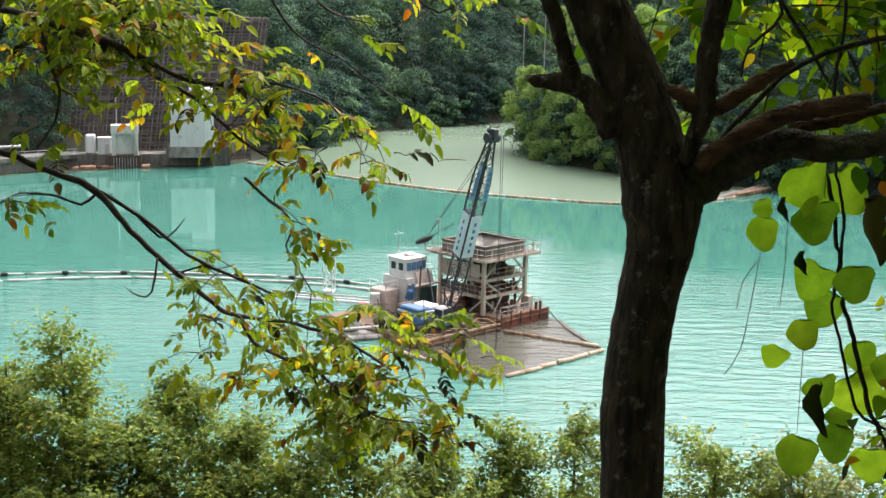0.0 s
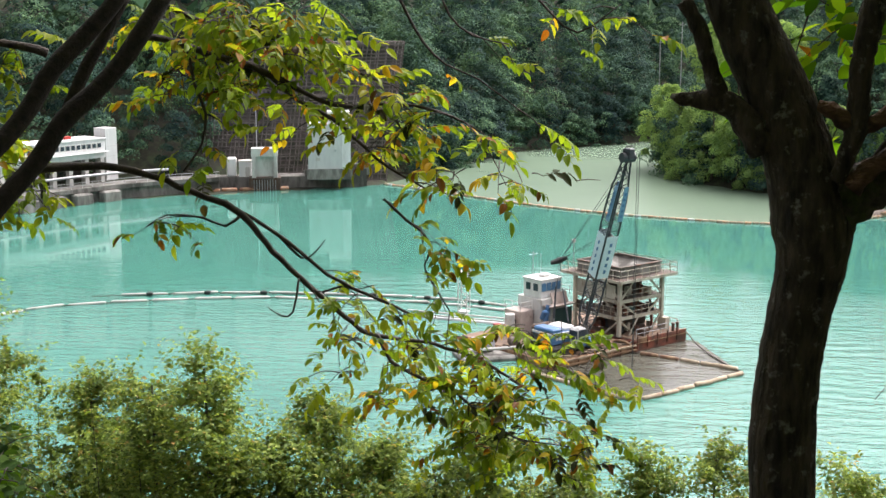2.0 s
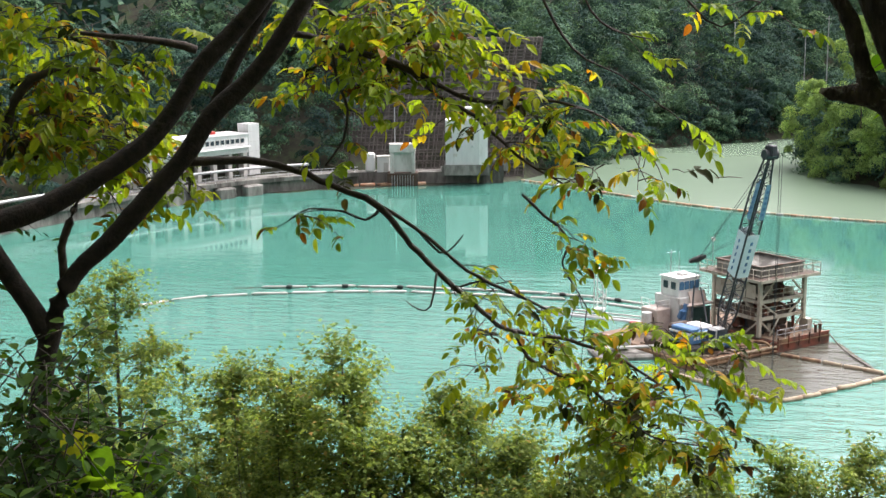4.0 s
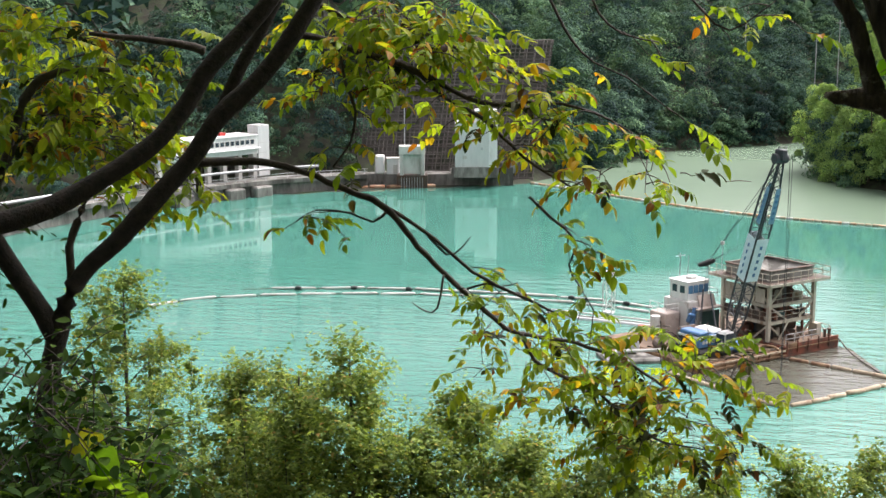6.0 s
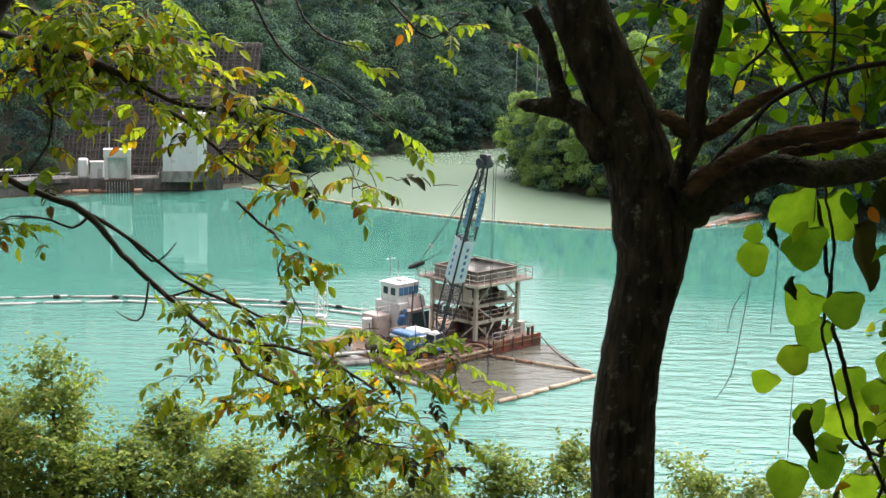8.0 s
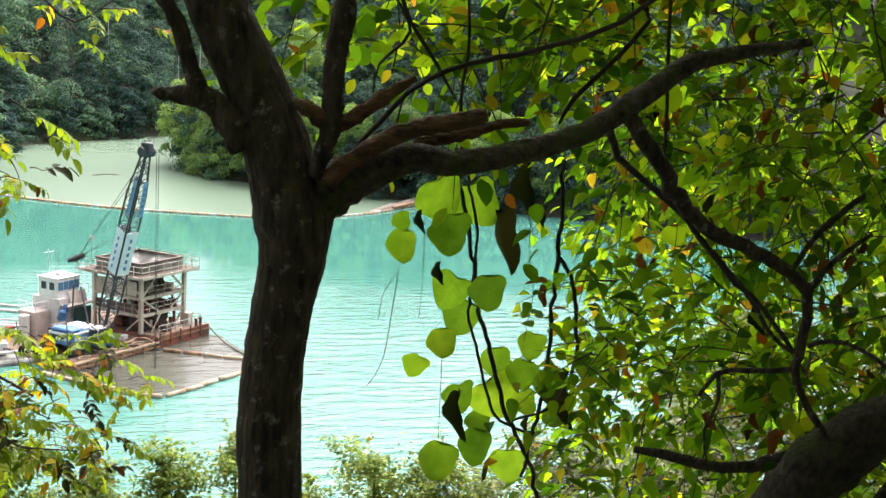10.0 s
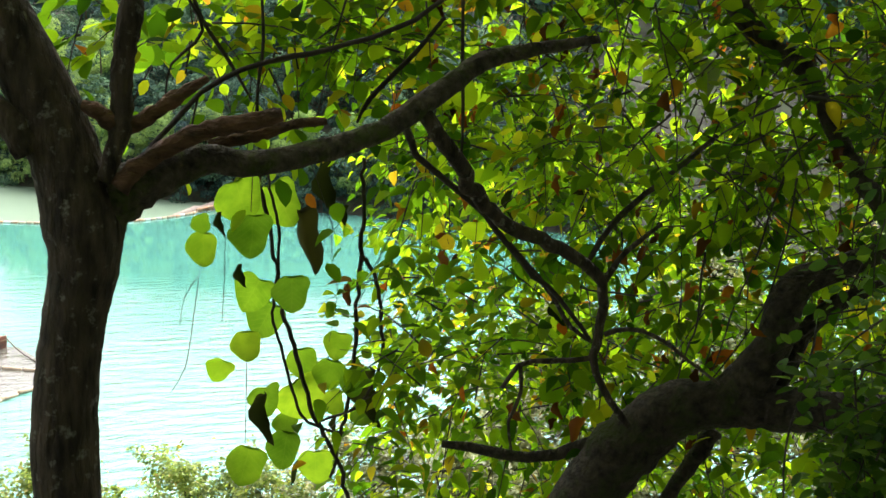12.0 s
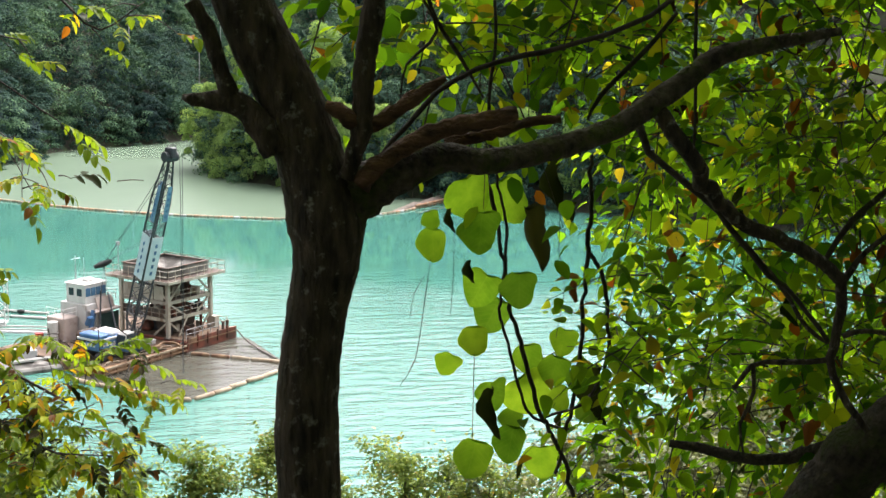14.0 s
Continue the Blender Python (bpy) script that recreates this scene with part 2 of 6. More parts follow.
BANNER = surface("pale_blue_banner", (0.60, 0.70, 0.78), (0.76, 0.83, 0.88), 1.2, 0.5)
SKY_BANNER = surface("blue_banner", (0.16, 0.30, 0.46), (0.24, 0.40, 0.56), 1.2, 0.5)
BLACK = surface("black_rubber", (0.012, 0.012, 0.012), (0.03, 0.03, 0.03), 3, 0.7)
RED = surface("red_paint", (0.35, 0.02, 0.015), (0.45, 0.04, 0.03), 2, 0.5)
FLOAT_TAN = surface("tan_float_cloth", (0.34, 0.27, 0.18), (0.48, 0.40, 0.29), 1.2, 0.8, stain=(0.22, 0.13, 0.08), stain_scale=0.9, stain_at=0.56)
FLOAT_ORANGE = surface("faded_orange_float", (0.40, 0.17, 0.08), (0.52, 0.28, 0.16), 1.0, 0.7, stain=(0.45, 0.36, 0.26), stain_scale=0.9, stain_at=0.5)
FLOAT_WHITE = surface("white_float", (0.44, 0.43, 0.41), (0.58, 0.57, 0.54), 0.8, 0.5, stain=(0.42, 0.37, 0.31), stain_scale=0.6, stain_at=0.6)
ROPE = surface("wet_rope", (0.05, 0.04, 0.03), (0.10, 0.08, 0.06), 8, 0.9)
GALV = surface("galvanised_steel", (0.38, 0.39, 0.40), (0.52, 0.53, 0.54), 2, 0.45, metal=0.4)
SAND = surface("pale_gravel_spit", (0.17, 0.14, 0.12), (0.30, 0.26, 0.22), 1.5, 0.95, stain=(0.22, 0.18, 0.15), stain_scale=0.4)


# ---- mesh helpers ----
def mesh_of(name, verts, faces, material, smooth=False):
    me = bpy.data.meshes.new(name)
    me.from_pydata(verts, [], faces)
    me.materials.append(material)
    if smooth:
        me.polygons.foreach_set("use_smooth", [True] * len(me.polygons))
    me.update()
    return me


def thing(name, label, category, at=(0, 0, 0), turn=0.0, group="", kind=""):
    ob = tagged(new(name), label, category, group, kind)
    ob.matrix_basis = pose(*at, 0, 0, turn)
    return ob


def part(name, bm, material, parent=None, label="", smooth=False):
    me = bpy.data.meshes.new(name)
    bm.to_mesh(me)
    bm.free()
    me.materials.append(material)
    if smooth:
        me.polygons.foreach_set("use_smooth", [True] * len(me.polygons))
    ob = new(name, me)
    ob.parent = parent
    return tagged(ob, label)


def piece(name, me, parent, m=None, label=""):
    ob = new(name, me)
    ob.parent = parent
    if m is not None:
        ob.matrix_basis = m
    return tagged(ob, label)


def box(size, at=(0, 0, 0), turn=0.0, bevel=0.03, bm=None, tilt=(0, 0)):
    """A bevelled block, standing with the middle of its base at `at`."""
    bm = bm or bmesh.new()
    b2 = bmesh.new()
    bmesh.ops.create_cube(b2, size=1.0)
    bmesh.ops.scale(b2, vec=size, verts=b2.verts)
    if bevel:
        bmesh.ops.bevel(b2, geom=b2.edges[:], offset=min(bevel, min(size) * 0.3), segments=1, affect="EDGES")
    bmesh.ops.transform(b2, matrix=pose(at[0], at[1], at[2] + size[2] / 2, tilt[0], tilt[1], turn), verts=b2.verts)
    me = bpy.data.meshes.new("tmp")
    b2.to_mesh(me)
    b2.free()
    bm.from_mesh(me)
    bpy.data.meshes.remove(me)
    return bm


def bar(a, b, r, bm=None, seg=6, r2=None):
    """A round bar from a to b."""
    bm = bm or bmesh.new()
    a, b = Vector(a), Vector(b)
    z = (b - a).normalized()
    x = z.orthogonal().normalized()
    y = z.cross(x)
    rings = []
    for p, q in ((a, r), (b, r if r2 is None else r2)):
        rings.append([bm.verts.new(p + (x * cos(2 * pi * i / seg) + y * sin(2 * pi * i / seg)) * q) for i in range(seg)])
    for i in range(seg):
        bm.faces.new((rings[0][i], rings[0][(i + 1) % seg], rings[1][(i + 1) % seg], rings[1][i]))
    bm.faces.new(rings[0][::-1])
    bm.faces.new(rings[1])
    return bm


def beam(a, b, w, h, bm=None):
    """A square-edged beam from a to b."""
    bm = bm or bmesh.new()
    a, b = Vector(a), Vector(b)
    z = (b - a).normalized()
    x = z.cross(Vector((0, 0, 1)))
    x = x.normalized() if x.length > 1e-3 else Vector((1, 0, 0))
    y = z.cross(x)
    vs = [bm.verts.new(p + x * sx * w / 2 + y * sy * h / 2) for p in (a, b) for sx, sy in ((-1, -1), (1, -1), (1, 1), (-1, 1))]
    for f in ((0, 1, 2, 3), (7, 6, 5, 4), (0, 4, 5, 1), (1, 5, 6, 2), (2, 6, 7, 3), (3, 7, 4, 0)):
        bm.faces.new([vs[i] for i in f])
    return bm


def spline(points, step):
    """Catmull-Rom through rows of numbers, sampled about every `step` metres."""
    P = np.array(points, float)
    P = np.vstack([2 * P[0] - P[1], P, 2 * P[-1] - P[-2]])
    out = []
    for i in range(1, len(P) - 2):
        n = max(2, int(np.linalg.norm(P[i + 1][:3] - P[i][:3]) / step))
        for s in np.arange(n) / n:
            a, b, c, d = P[i - 1:i + 3]
            out.append(0.5 * (2 * b + (c - a) * s + (2 * a - 5 * b + 4 * c - d) * s * s + (3 * b - a - 3 * c + d) * s ** 3))
    out.append(P[-2])
    return np.array(out)


def limb_geometry(points, seg=10, step=0.06, rough=0.08, kink=0.0, rng=None):
    """Vertices and faces of a tapering limb through rows of x, y, z, radius, with an uneven skin."""
    S = spline(points, step)
    if kink and rng is not None and len(S) > 2:
        S[1:-1, :3] += rng.normal(0, kink, (len(S) - 2, 3)) * S[1:-1, 3:4]
    V, F = [], []
    up = Vector((0.31, 0.23, 0.92)).normalized()
    for i, row in enumerate(S):
        p = Vector(row[:3])
        d = Vector(S[min(i + 1, len(S) - 1)][:3]) - Vector(S[max(i - 1, 0)][:3])
        d.normalize()
        x = d.cross(up)
        if x.length < 0.05:
            x = d.orthogonal()
        x.normalize()
        y = d.cross(x)
        for k in range(seg):
            a = 2 * pi * k / seg
            o = x * cos(a) + y * sin(a)
            q = max(row[3], 0.0015)
            wob = 1 + rough * (noise.noise((p + o * q) * (0.35 / q)) + 0.6 * noise.noise((p + o * q) * (1.1 / q)))
            V.append(p + o * q * wob)
    for i in range(len(S) - 1):
        for k in range(seg):
            a, b = i * seg + k, i * seg + (k + 1) % seg
            F.append((a, b, b + seg, a + seg))
    F.append(tuple(range(seg))[::-1])
    F.append(tuple(range(len(V) - seg, len(V))))
    return V, F


def limb(name, points, material, parent=None, label="", **more):
    V, F = limb_geometry(points, **more)
    ob = new(name, mesh_of(name, V, F, material, True))
    ob.parent = parent
    return tagged(ob, label)


# leaf outlines: rows of (across, along, up), and faces
def leaf_shape(outline, fold=0.12, droop=0.12):
    n = len(outline)
    V = [(0, 0, 0)]
    for w, l in outline:
        V += [(-w, l, fold * w * 2 - droop * l * l), (0, l, -droop * l * l), (w, l, fold * w * 2 - droop * l * l)]
    V.append((0, 1, -droop))
    F = [(0, 2, 1), (0, 3, 2)]
    for i in range(n - 1):
        a = 1 + 3 * i
        F += [(a, a + 1, a + 4, a + 3), (a + 1, a + 2, a + 5, a + 4)]
    a = 1 + 3 * (n - 1)
    F += [(a, a + 1, len(V) - 1), (a + 1, a + 2, len(V) - 1)]
    return np.array(V, float), F


LANCE = leaf_shape([(0.13, 0.2), (0.18, 0.5), (0.12, 0.8)], 0.15, 0.2)
OVAL = leaf_shape([(0.24, 0.2), (0.32, 0.5), (0.2, 0.8)], 0.12, 0.12)
SPRAY = (np.array([(-0.1, -0.05, 0), (-0.42, 0.75, 0.1), (0.5, 0.85, -0.08)], float), [(0, 2, 1)])
POINTED = leaf_shape([(0.2, 0.12), (0.29, 0.35), (0.2, 0.66), (0.07, 0.88)], 0.18, 0.3)


def leaves_geometry(pos, along, normal, size, shape):
    """Vertices and faces of many leaves of one shape, each at its place, direction and size."""
    T, F = shape
    y = along / np.maximum(np.linalg.norm(along, axis=1, keepdims=True), 1e-6)
    x = np.cross(y, normal)
    x /= np.maximum(np.linalg.norm(x, axis=1, keepdims=True), 1e-6)
    z = np.cross(x, y)
    V = pos[:, None, :] + size[:, None, None] * (T[None, :, 0:1] * x[:, None] + T[None, :, 1:2] * y[:, None] + T[None, :, 2:3] * z[:, None])
    n = len(T)
    return V.reshape(-1, 3), n, F


def leaves_mesh(name, groups, material):
    """One mesh from several groups of (pos, along, normal, size, shape)."""
    verts, loops, starts = [], [], []
    off, cur = 0, 0
    for g in groups:
        V, n, F = leaves_geometry(*g)
        m = len(V) // n
        flat = np.concatenate([np.array(f) for f in F])
        lens = np.array([len(f) for f in F])
        loops.append((flat[None, :] + (np.arange(m) * n)[:, None] + off).ravel())
        st = np.concatenate([[0], np.cumsum(lens)[:-1]])
        starts.append((st[None, :] + (np.arange(m) * lens.sum())[:, None] + cur).ravel())
        verts.append(V)
        off += len(V)
        cur += m * lens.sum()
    verts, loops, starts = np.concatenate(verts), np.concatenate(loops), np.concatenate(starts)
    me = bpy.data.meshes.new(name)
    me.vertices.add(len(verts))
    me.vertices.foreach_set("co", verts.astype(np.float32).ravel())
    me.loops.add(len(loops))
    me.loops.foreach_set("vertex_index", loops.astype(np.int32))
    me.polygons.add(len(starts))
    me.polygons.foreach_set("loop_start", starts.astype(np.int32))
    me.materials.append(material)
    me.update(calc_edges=True)
    return me


def unit(rng, n):
    v = rng.normal(size=(n, 3))
    return v / np.linalg.norm(v, axis=1, keepdims=True)


# ---- the lake's outline, and the ground round it ----
SHORE = [(-125, 186), (-111, 200), (-100, 227), (-88, 243), (-58, 259), (-44, 268), (-40, 278), (-26, 318), (-15, 347), (14, 371), (40, 402), (62, 430),
         (56, 390), (30, 335), (18, 303), (26, 280), (40, 263), (62, 247), (91, 224), (130, 190), (170, 140), (185, 85),
         (120, 58), (40, 60), (-20, 62), (-70, 60), (-140, 78), (-165, 120), (-146, 165)]
A_ = np.array(SHORE, float)
B_ = np.roll(A_, -1, axis=0)


def shore_distance(P):
    """Signed distance of points (n, 2) to the shore line, minus inside the lake."""
    best = np.full(len(P), 1e9)
    odd = np.zeros(len(P), bool)
    for a, b in zip(A_, B_):
        d = b - a
        s = np.clip(((P - a) @ d) / (d @ d), 0, 1)
        best = np.minimum(best, np.hypot(*(P - a - s[:, None] * d).T))
        if a[1] != b[1]:
            cross = (a[1] > P[:, 1]) != (b[1] > P[:, 1])
            odd ^= cross & (P[:, 0] < (b[0] - a[0]) * (P[:, 1] - a[1]) / (b[1] - a[1]) + a[0])
    return np.where(odd, -best, best)


def ground_height(P):
    P = np.asarray(P, float)
    d = shore_distance(P)
    near = np.clip((150 - P[:, 1]) / 60, 0, 1)
    slope = 0.9 * (1 - near) + 0.571 * near
    top = 64 * (1 - near) + 300 * near      # the far ridge is low, and open sky stands above it
    h = top * (1 - np.exp(-slope * np.maximum(d, 0) / top))
    level = np.clip((-40 - P[:, 0]) / 6, 0, 1) * np.clip((300 - P[:, 1]) / 20, 0, 1) * (1 - near)      # the levelled ground of the dam
    h = h * (1 - level) + level * top * (1 - np.exp(-slope * np.maximum(d - 11, 0) / top))
    return np.where(d > 0, h + 0.02, np.maximum(d * 0.3, -6) - 0.05)


def ground_sheet():
    xs = np.unique(np.concatenate([np.linspace(-1500, -220, 22), np.arange(-220, -60, 5), np.arange(-60, 60, 2.5), np.arange(60, 220, 5), np.linspace(220, 1500, 22)]))
    ys = np.unique(np.concatenate([np.linspace(-1200, -40, 22), np.arange(-40, 80, 2.5), np.arange(80, 480, 5), np.linspace(480, 2000, 26)]))
    X, Y = np.meshgrid(xs, ys)
    P = np.stack([X.ravel(), Y.ravel()], 1)
    Z = ground_height(P)
    r = np.hypot(P[:, 0], P[:, 1])
    bumps = np.array([noise.noise(Vector((p[0] * 0.11, p[1] * 0.11, 0))) for p in P])
    Z = Z + np.where((Z > 0.1) & (r > 6), bumps * np.clip(Z * 0.2, 0, 1.2), 0)
    n = len(xs)
    F = [(j * n + i, j * n + i + 1, (j + 1) * n + i + 1, (j + 1) * n + i) for j in range(len(ys) - 1) for i in range(n - 1)]
    ob = new("ground", mesh_of("ground", np.column_stack([P, Z]).tolist(), F, EARTH, True))
    tagged(ob, "dark leaf-littered earth of steep wooded lake banks", "ground", kind="structure")


ground_sheet()


def flat_sheet(name, outline, z, material, label, category="water"):
    bm = bmesh.new()
    bm.faces.new([bm.verts.new((x, y, z)) for x, y in outline])
    bmesh.ops.triangulate(bm, faces=bm.faces[:])
    ob = part(name, bm, material)
    tagged(ob, label, category, kind="structure")
    return ob


flat_sheet("water", [(-260, 30), (260, 30), (260, 480), (-260, 480)], 0.0, WATER, "milky turquoise lake water with fine ripples")
# the floating barrier that parts the clear water from the silty upper lake
BARRIER = spline([(-42, 271.5), (-31, 262.5), (-14, 247), (0.3, 236.5), (16, 229), (34, 224.5), (49.5, 231.5), (62, 245)], 2.0)
flat_sheet("water_upper", [(x, y) for x, y in BARRIER] + [(90, 440), (-90, 440)], 0.02, SILT_WATER, "silty olive-grey water beyond the floating barrier")

def forest_template(rng, n, blobs, size):
    """A far tree's crown, ten metres high: rounded boughs closely shingled with leaf clumps."""
    P, N = [], []
    share = n // blobs
    tall = rng.uniform(0.9, 1.15)
    for k in range(blobs):
        q = k / (blobs - 1)
        h = 0.10 + 0.78 * q
        w = 0.37 * (1 - max(0, q - 0.3) ** 1.5 * 1.25)
        a = k * 2.4 + rng.uniform(-0.5, 0.5)
        f = rng.uniform(0.55, 1.0) if k < blobs - 1 else 0.1
        c = np.array([cos(a) * w * f, sin(a) * w * f, h * tall]) * 10
        r = np.array([1.75, 1.75, 1.2]) * rng.uniform(0.75, 1.25)
        u = unit(rng, share)
        u[:, 2] = np.where(u[:, 2] < -0.25, -u[:, 2], u[:, 2])
        P.append(c + u * r * rng.uniform(0.86, 1.08, (share, 1)))
        out = (c - [0, 0, 4.2]) / 4.0
        N.append(u * 0.8 + out * 0.7 + np.array([0, 0, 0.15]) + rng.normal(0, 0.26, u.shape))
    P, N = np.concatenate(P), np.concatenate(N)
    along = np.cross(N, unit(rng, len(P))) + np.array([0, 0, -0.3])
    return P, along, N, rng.uniform(0.6, 1.3, len(P)) * size


def scatter_forest(name, spots, rng, material, label, count=2500, size=0.42, scale=(0.95, 1.9)):
    temps = [forest_template(rng, count, 13, size) for _ in range(6)]
    G = []
    for x, y, z in spots:
        P, A, N, s = temps[rng.integers(6)]
        a, k = rng.uniform(0, 2 * pi), rng.uniform(*scale)
        R = np.array([[cos(a), -sin(a), 0], [sin(a), cos(a), 0], [0, 0, 1]])
        kk = np.array([k * rng.uniform(0.85, 1.15)] * 2 + [k * rng.uniform(0.8, 1.2)])
        G.append(((P * kk) @ R.T + np.array([x, y, z]), A @ R.T, N @ R.T, s * k ** 0.5))
    g = tuple(np.concatenate([q[i] for q in G]) for i in range(4))
    ob = new(name, leaves_mesh(name, [(*g, SPRAY)], material))
    return tagged(ob, label, "woods", kind="stuff")


def forest_spots(rng, step, low, high, keep):
    g = np.mgrid[-300:320:step, 150:620:step].reshape(2, -1).T
    g = g + rng.uniform(-0.42, 0.42, g.shape) * step
    d = shore_distance(g)
    m = (d > low) & (d < high) & keep(g)
    g = g[m]
    return np.column_stack([g, ground_height(g) - 0.4])


rng = np.random.default_rng(3)
SLOPE_PATCH = lambda g: ~((g[:, 0] > -82) & (g[:, 0] < -38) & (g[:, 1] < 287) & (g[:, 1] > 240))
not_dam = lambda g: SLOPE_PATCH(g) & ~((g[:, 0] < -40) & (shore_distance(g) < np.where(g[:, 0] < -84, 9.5, 14)) & (g[:, 1] < 300))
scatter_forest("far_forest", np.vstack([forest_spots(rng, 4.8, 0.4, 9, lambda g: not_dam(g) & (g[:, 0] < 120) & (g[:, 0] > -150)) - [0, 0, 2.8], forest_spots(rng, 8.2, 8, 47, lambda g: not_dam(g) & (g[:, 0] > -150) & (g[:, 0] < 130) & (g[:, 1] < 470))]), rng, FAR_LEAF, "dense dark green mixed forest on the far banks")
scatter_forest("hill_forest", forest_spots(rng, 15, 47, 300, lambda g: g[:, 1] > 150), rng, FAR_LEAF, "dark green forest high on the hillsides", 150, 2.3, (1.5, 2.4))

# ---- things of the dam ----
def along(points, step):
    """Places about every `step` metres along a line, with their direction in degrees."""
    S = spline(points, 0.25)
    out, run = [], 0.0
    for a, b in zip(S[:-1], S[1:]):
        run += float(np.hypot(b[0] - a[0], b[1] - a[1]))
        if run >= step:
            run -= step
            out.append((b[0], b[1], math.degrees(math.atan2(b[1] - a[1], b[0] - a[0]))))
    return out


def float_mesh(name, length, r, material, seg=8):
    """A float with rounded shoulders, lying along x."""
    prof = [(-0.5, 0.35), (-0.47, 0.8), (-0.42, 1.0), (0.42, 1.0), (0.47, 0.8), (0.5, 0.35)]
    V = [(p * length, cos(2 * pi * k / seg) * r * q, sin(2 * pi * k / seg) * r * q) for p, q in prof for k in range(seg)]
    F = [(i * seg + k, i * seg + (k + 1) % seg, (i + 1) * seg + (k + 1) % seg, (i + 1) * seg + k) for i in range(len(prof) - 1) for k in range(seg)]
    F += [tuple(range(seg))[::-1], tuple(range(len(V) - seg, len(V)))]
    return mesh_of(name, V, F, material, True)


def float_line(name, label, category, points, length, gap, r, materials, sink=0.4, group="", rng=None):
    ob = thing(name, label, category, group=group)
    meshes = [float_mesh("float_body", length, r, m) for m in materials]
    rng = rng or np.random.default_rng(5)
    for i, (x, y, a) in enumerate(along(points, length + gap)):
        piece("float", meshes[rng.integers(len(meshes))], ob, pose(x, y, r * sink + rng.uniform(-0.03, 0.03), 0, rng.uniform(-2, 2), a + rng.uniform(-5, 5)))
    S = spline(points, 1.0)
    limb("cable", [(x, y, r * sink, 0.05) for x, y in S[::3]], ROPE, ob, seg=5, step=1.0, rough=0)
    return ob


float_line("floating_barrier", "long line of faded orange and white floats across the lake", "barrier", [tuple(p) for p in BARRIER[::4]], 1.15, 0.08, 0.27, [FLOAT_ORANGE, FLOAT_TAN, FLOAT_ORANGE, FLOAT_TAN, FLOAT_WHITE])
PIPE_A = [(-70.7, 140.03), (-67.97, 145.14), (-64.43, 148.98), (-54.07, 153.4), (-42.24, 156.39), (-27.66, 157.11), (-16.0, 155.41), (-6.81, 151.93)]
PIPE_B = [(-61.51, 154.94), (-48.88, 158.46), (-35.54, 159.61), (-20.69, 158.94), (-7.32, 155.26)]
float_line("pipe_line", "white floating pipe sections with dark joints on the water", "pipeline", PIPE_A, 4.6, 0.5, 0.2, [FLOAT_WHITE], group="floating pipes")
float_line("pipe_line", "thin white floating pipe joined to the dredging platform", "pipeline", PIPE_B, 6.0, 0.35, 0.17, [FLOAT_WHITE], sink=0.9, group="floating pipes")
joints = thing("pipe_joints", "dark rubber couplings along the white floating pipe", "coupling")
jm = mesh_of("c", *(lambda b: b)(limb_geometry([(-0.4, 0, 0, 0.17), (0, 0, 0.06, 0.28), (0.4, 0, 0, 0.17)], seg=8, step=0.2)), BLACK, True)
for x, y, a in along(PIPE_B, 7.2):
    piece("coupling", jm, joints, pose(x, y - 0.5, 0.25, 0, 0, a))
float_line("log_boom", "rust-brown floating log boom at the foot of the dam", "boom", [(-87.08, 249.08), (-78.08, 254.91), (-69.27, 258.09), (-59.19, 261.49)], 3.2, 0.3, 0.45, [FLOAT_ORANGE, OCHRE], sink=0.5)

DAM = [(-118, 176), (-111.5, 200), (-104, 219), (-97, 232.5), (-90, 243), (-81.5, 250.8), (-73.5, 256.5)]


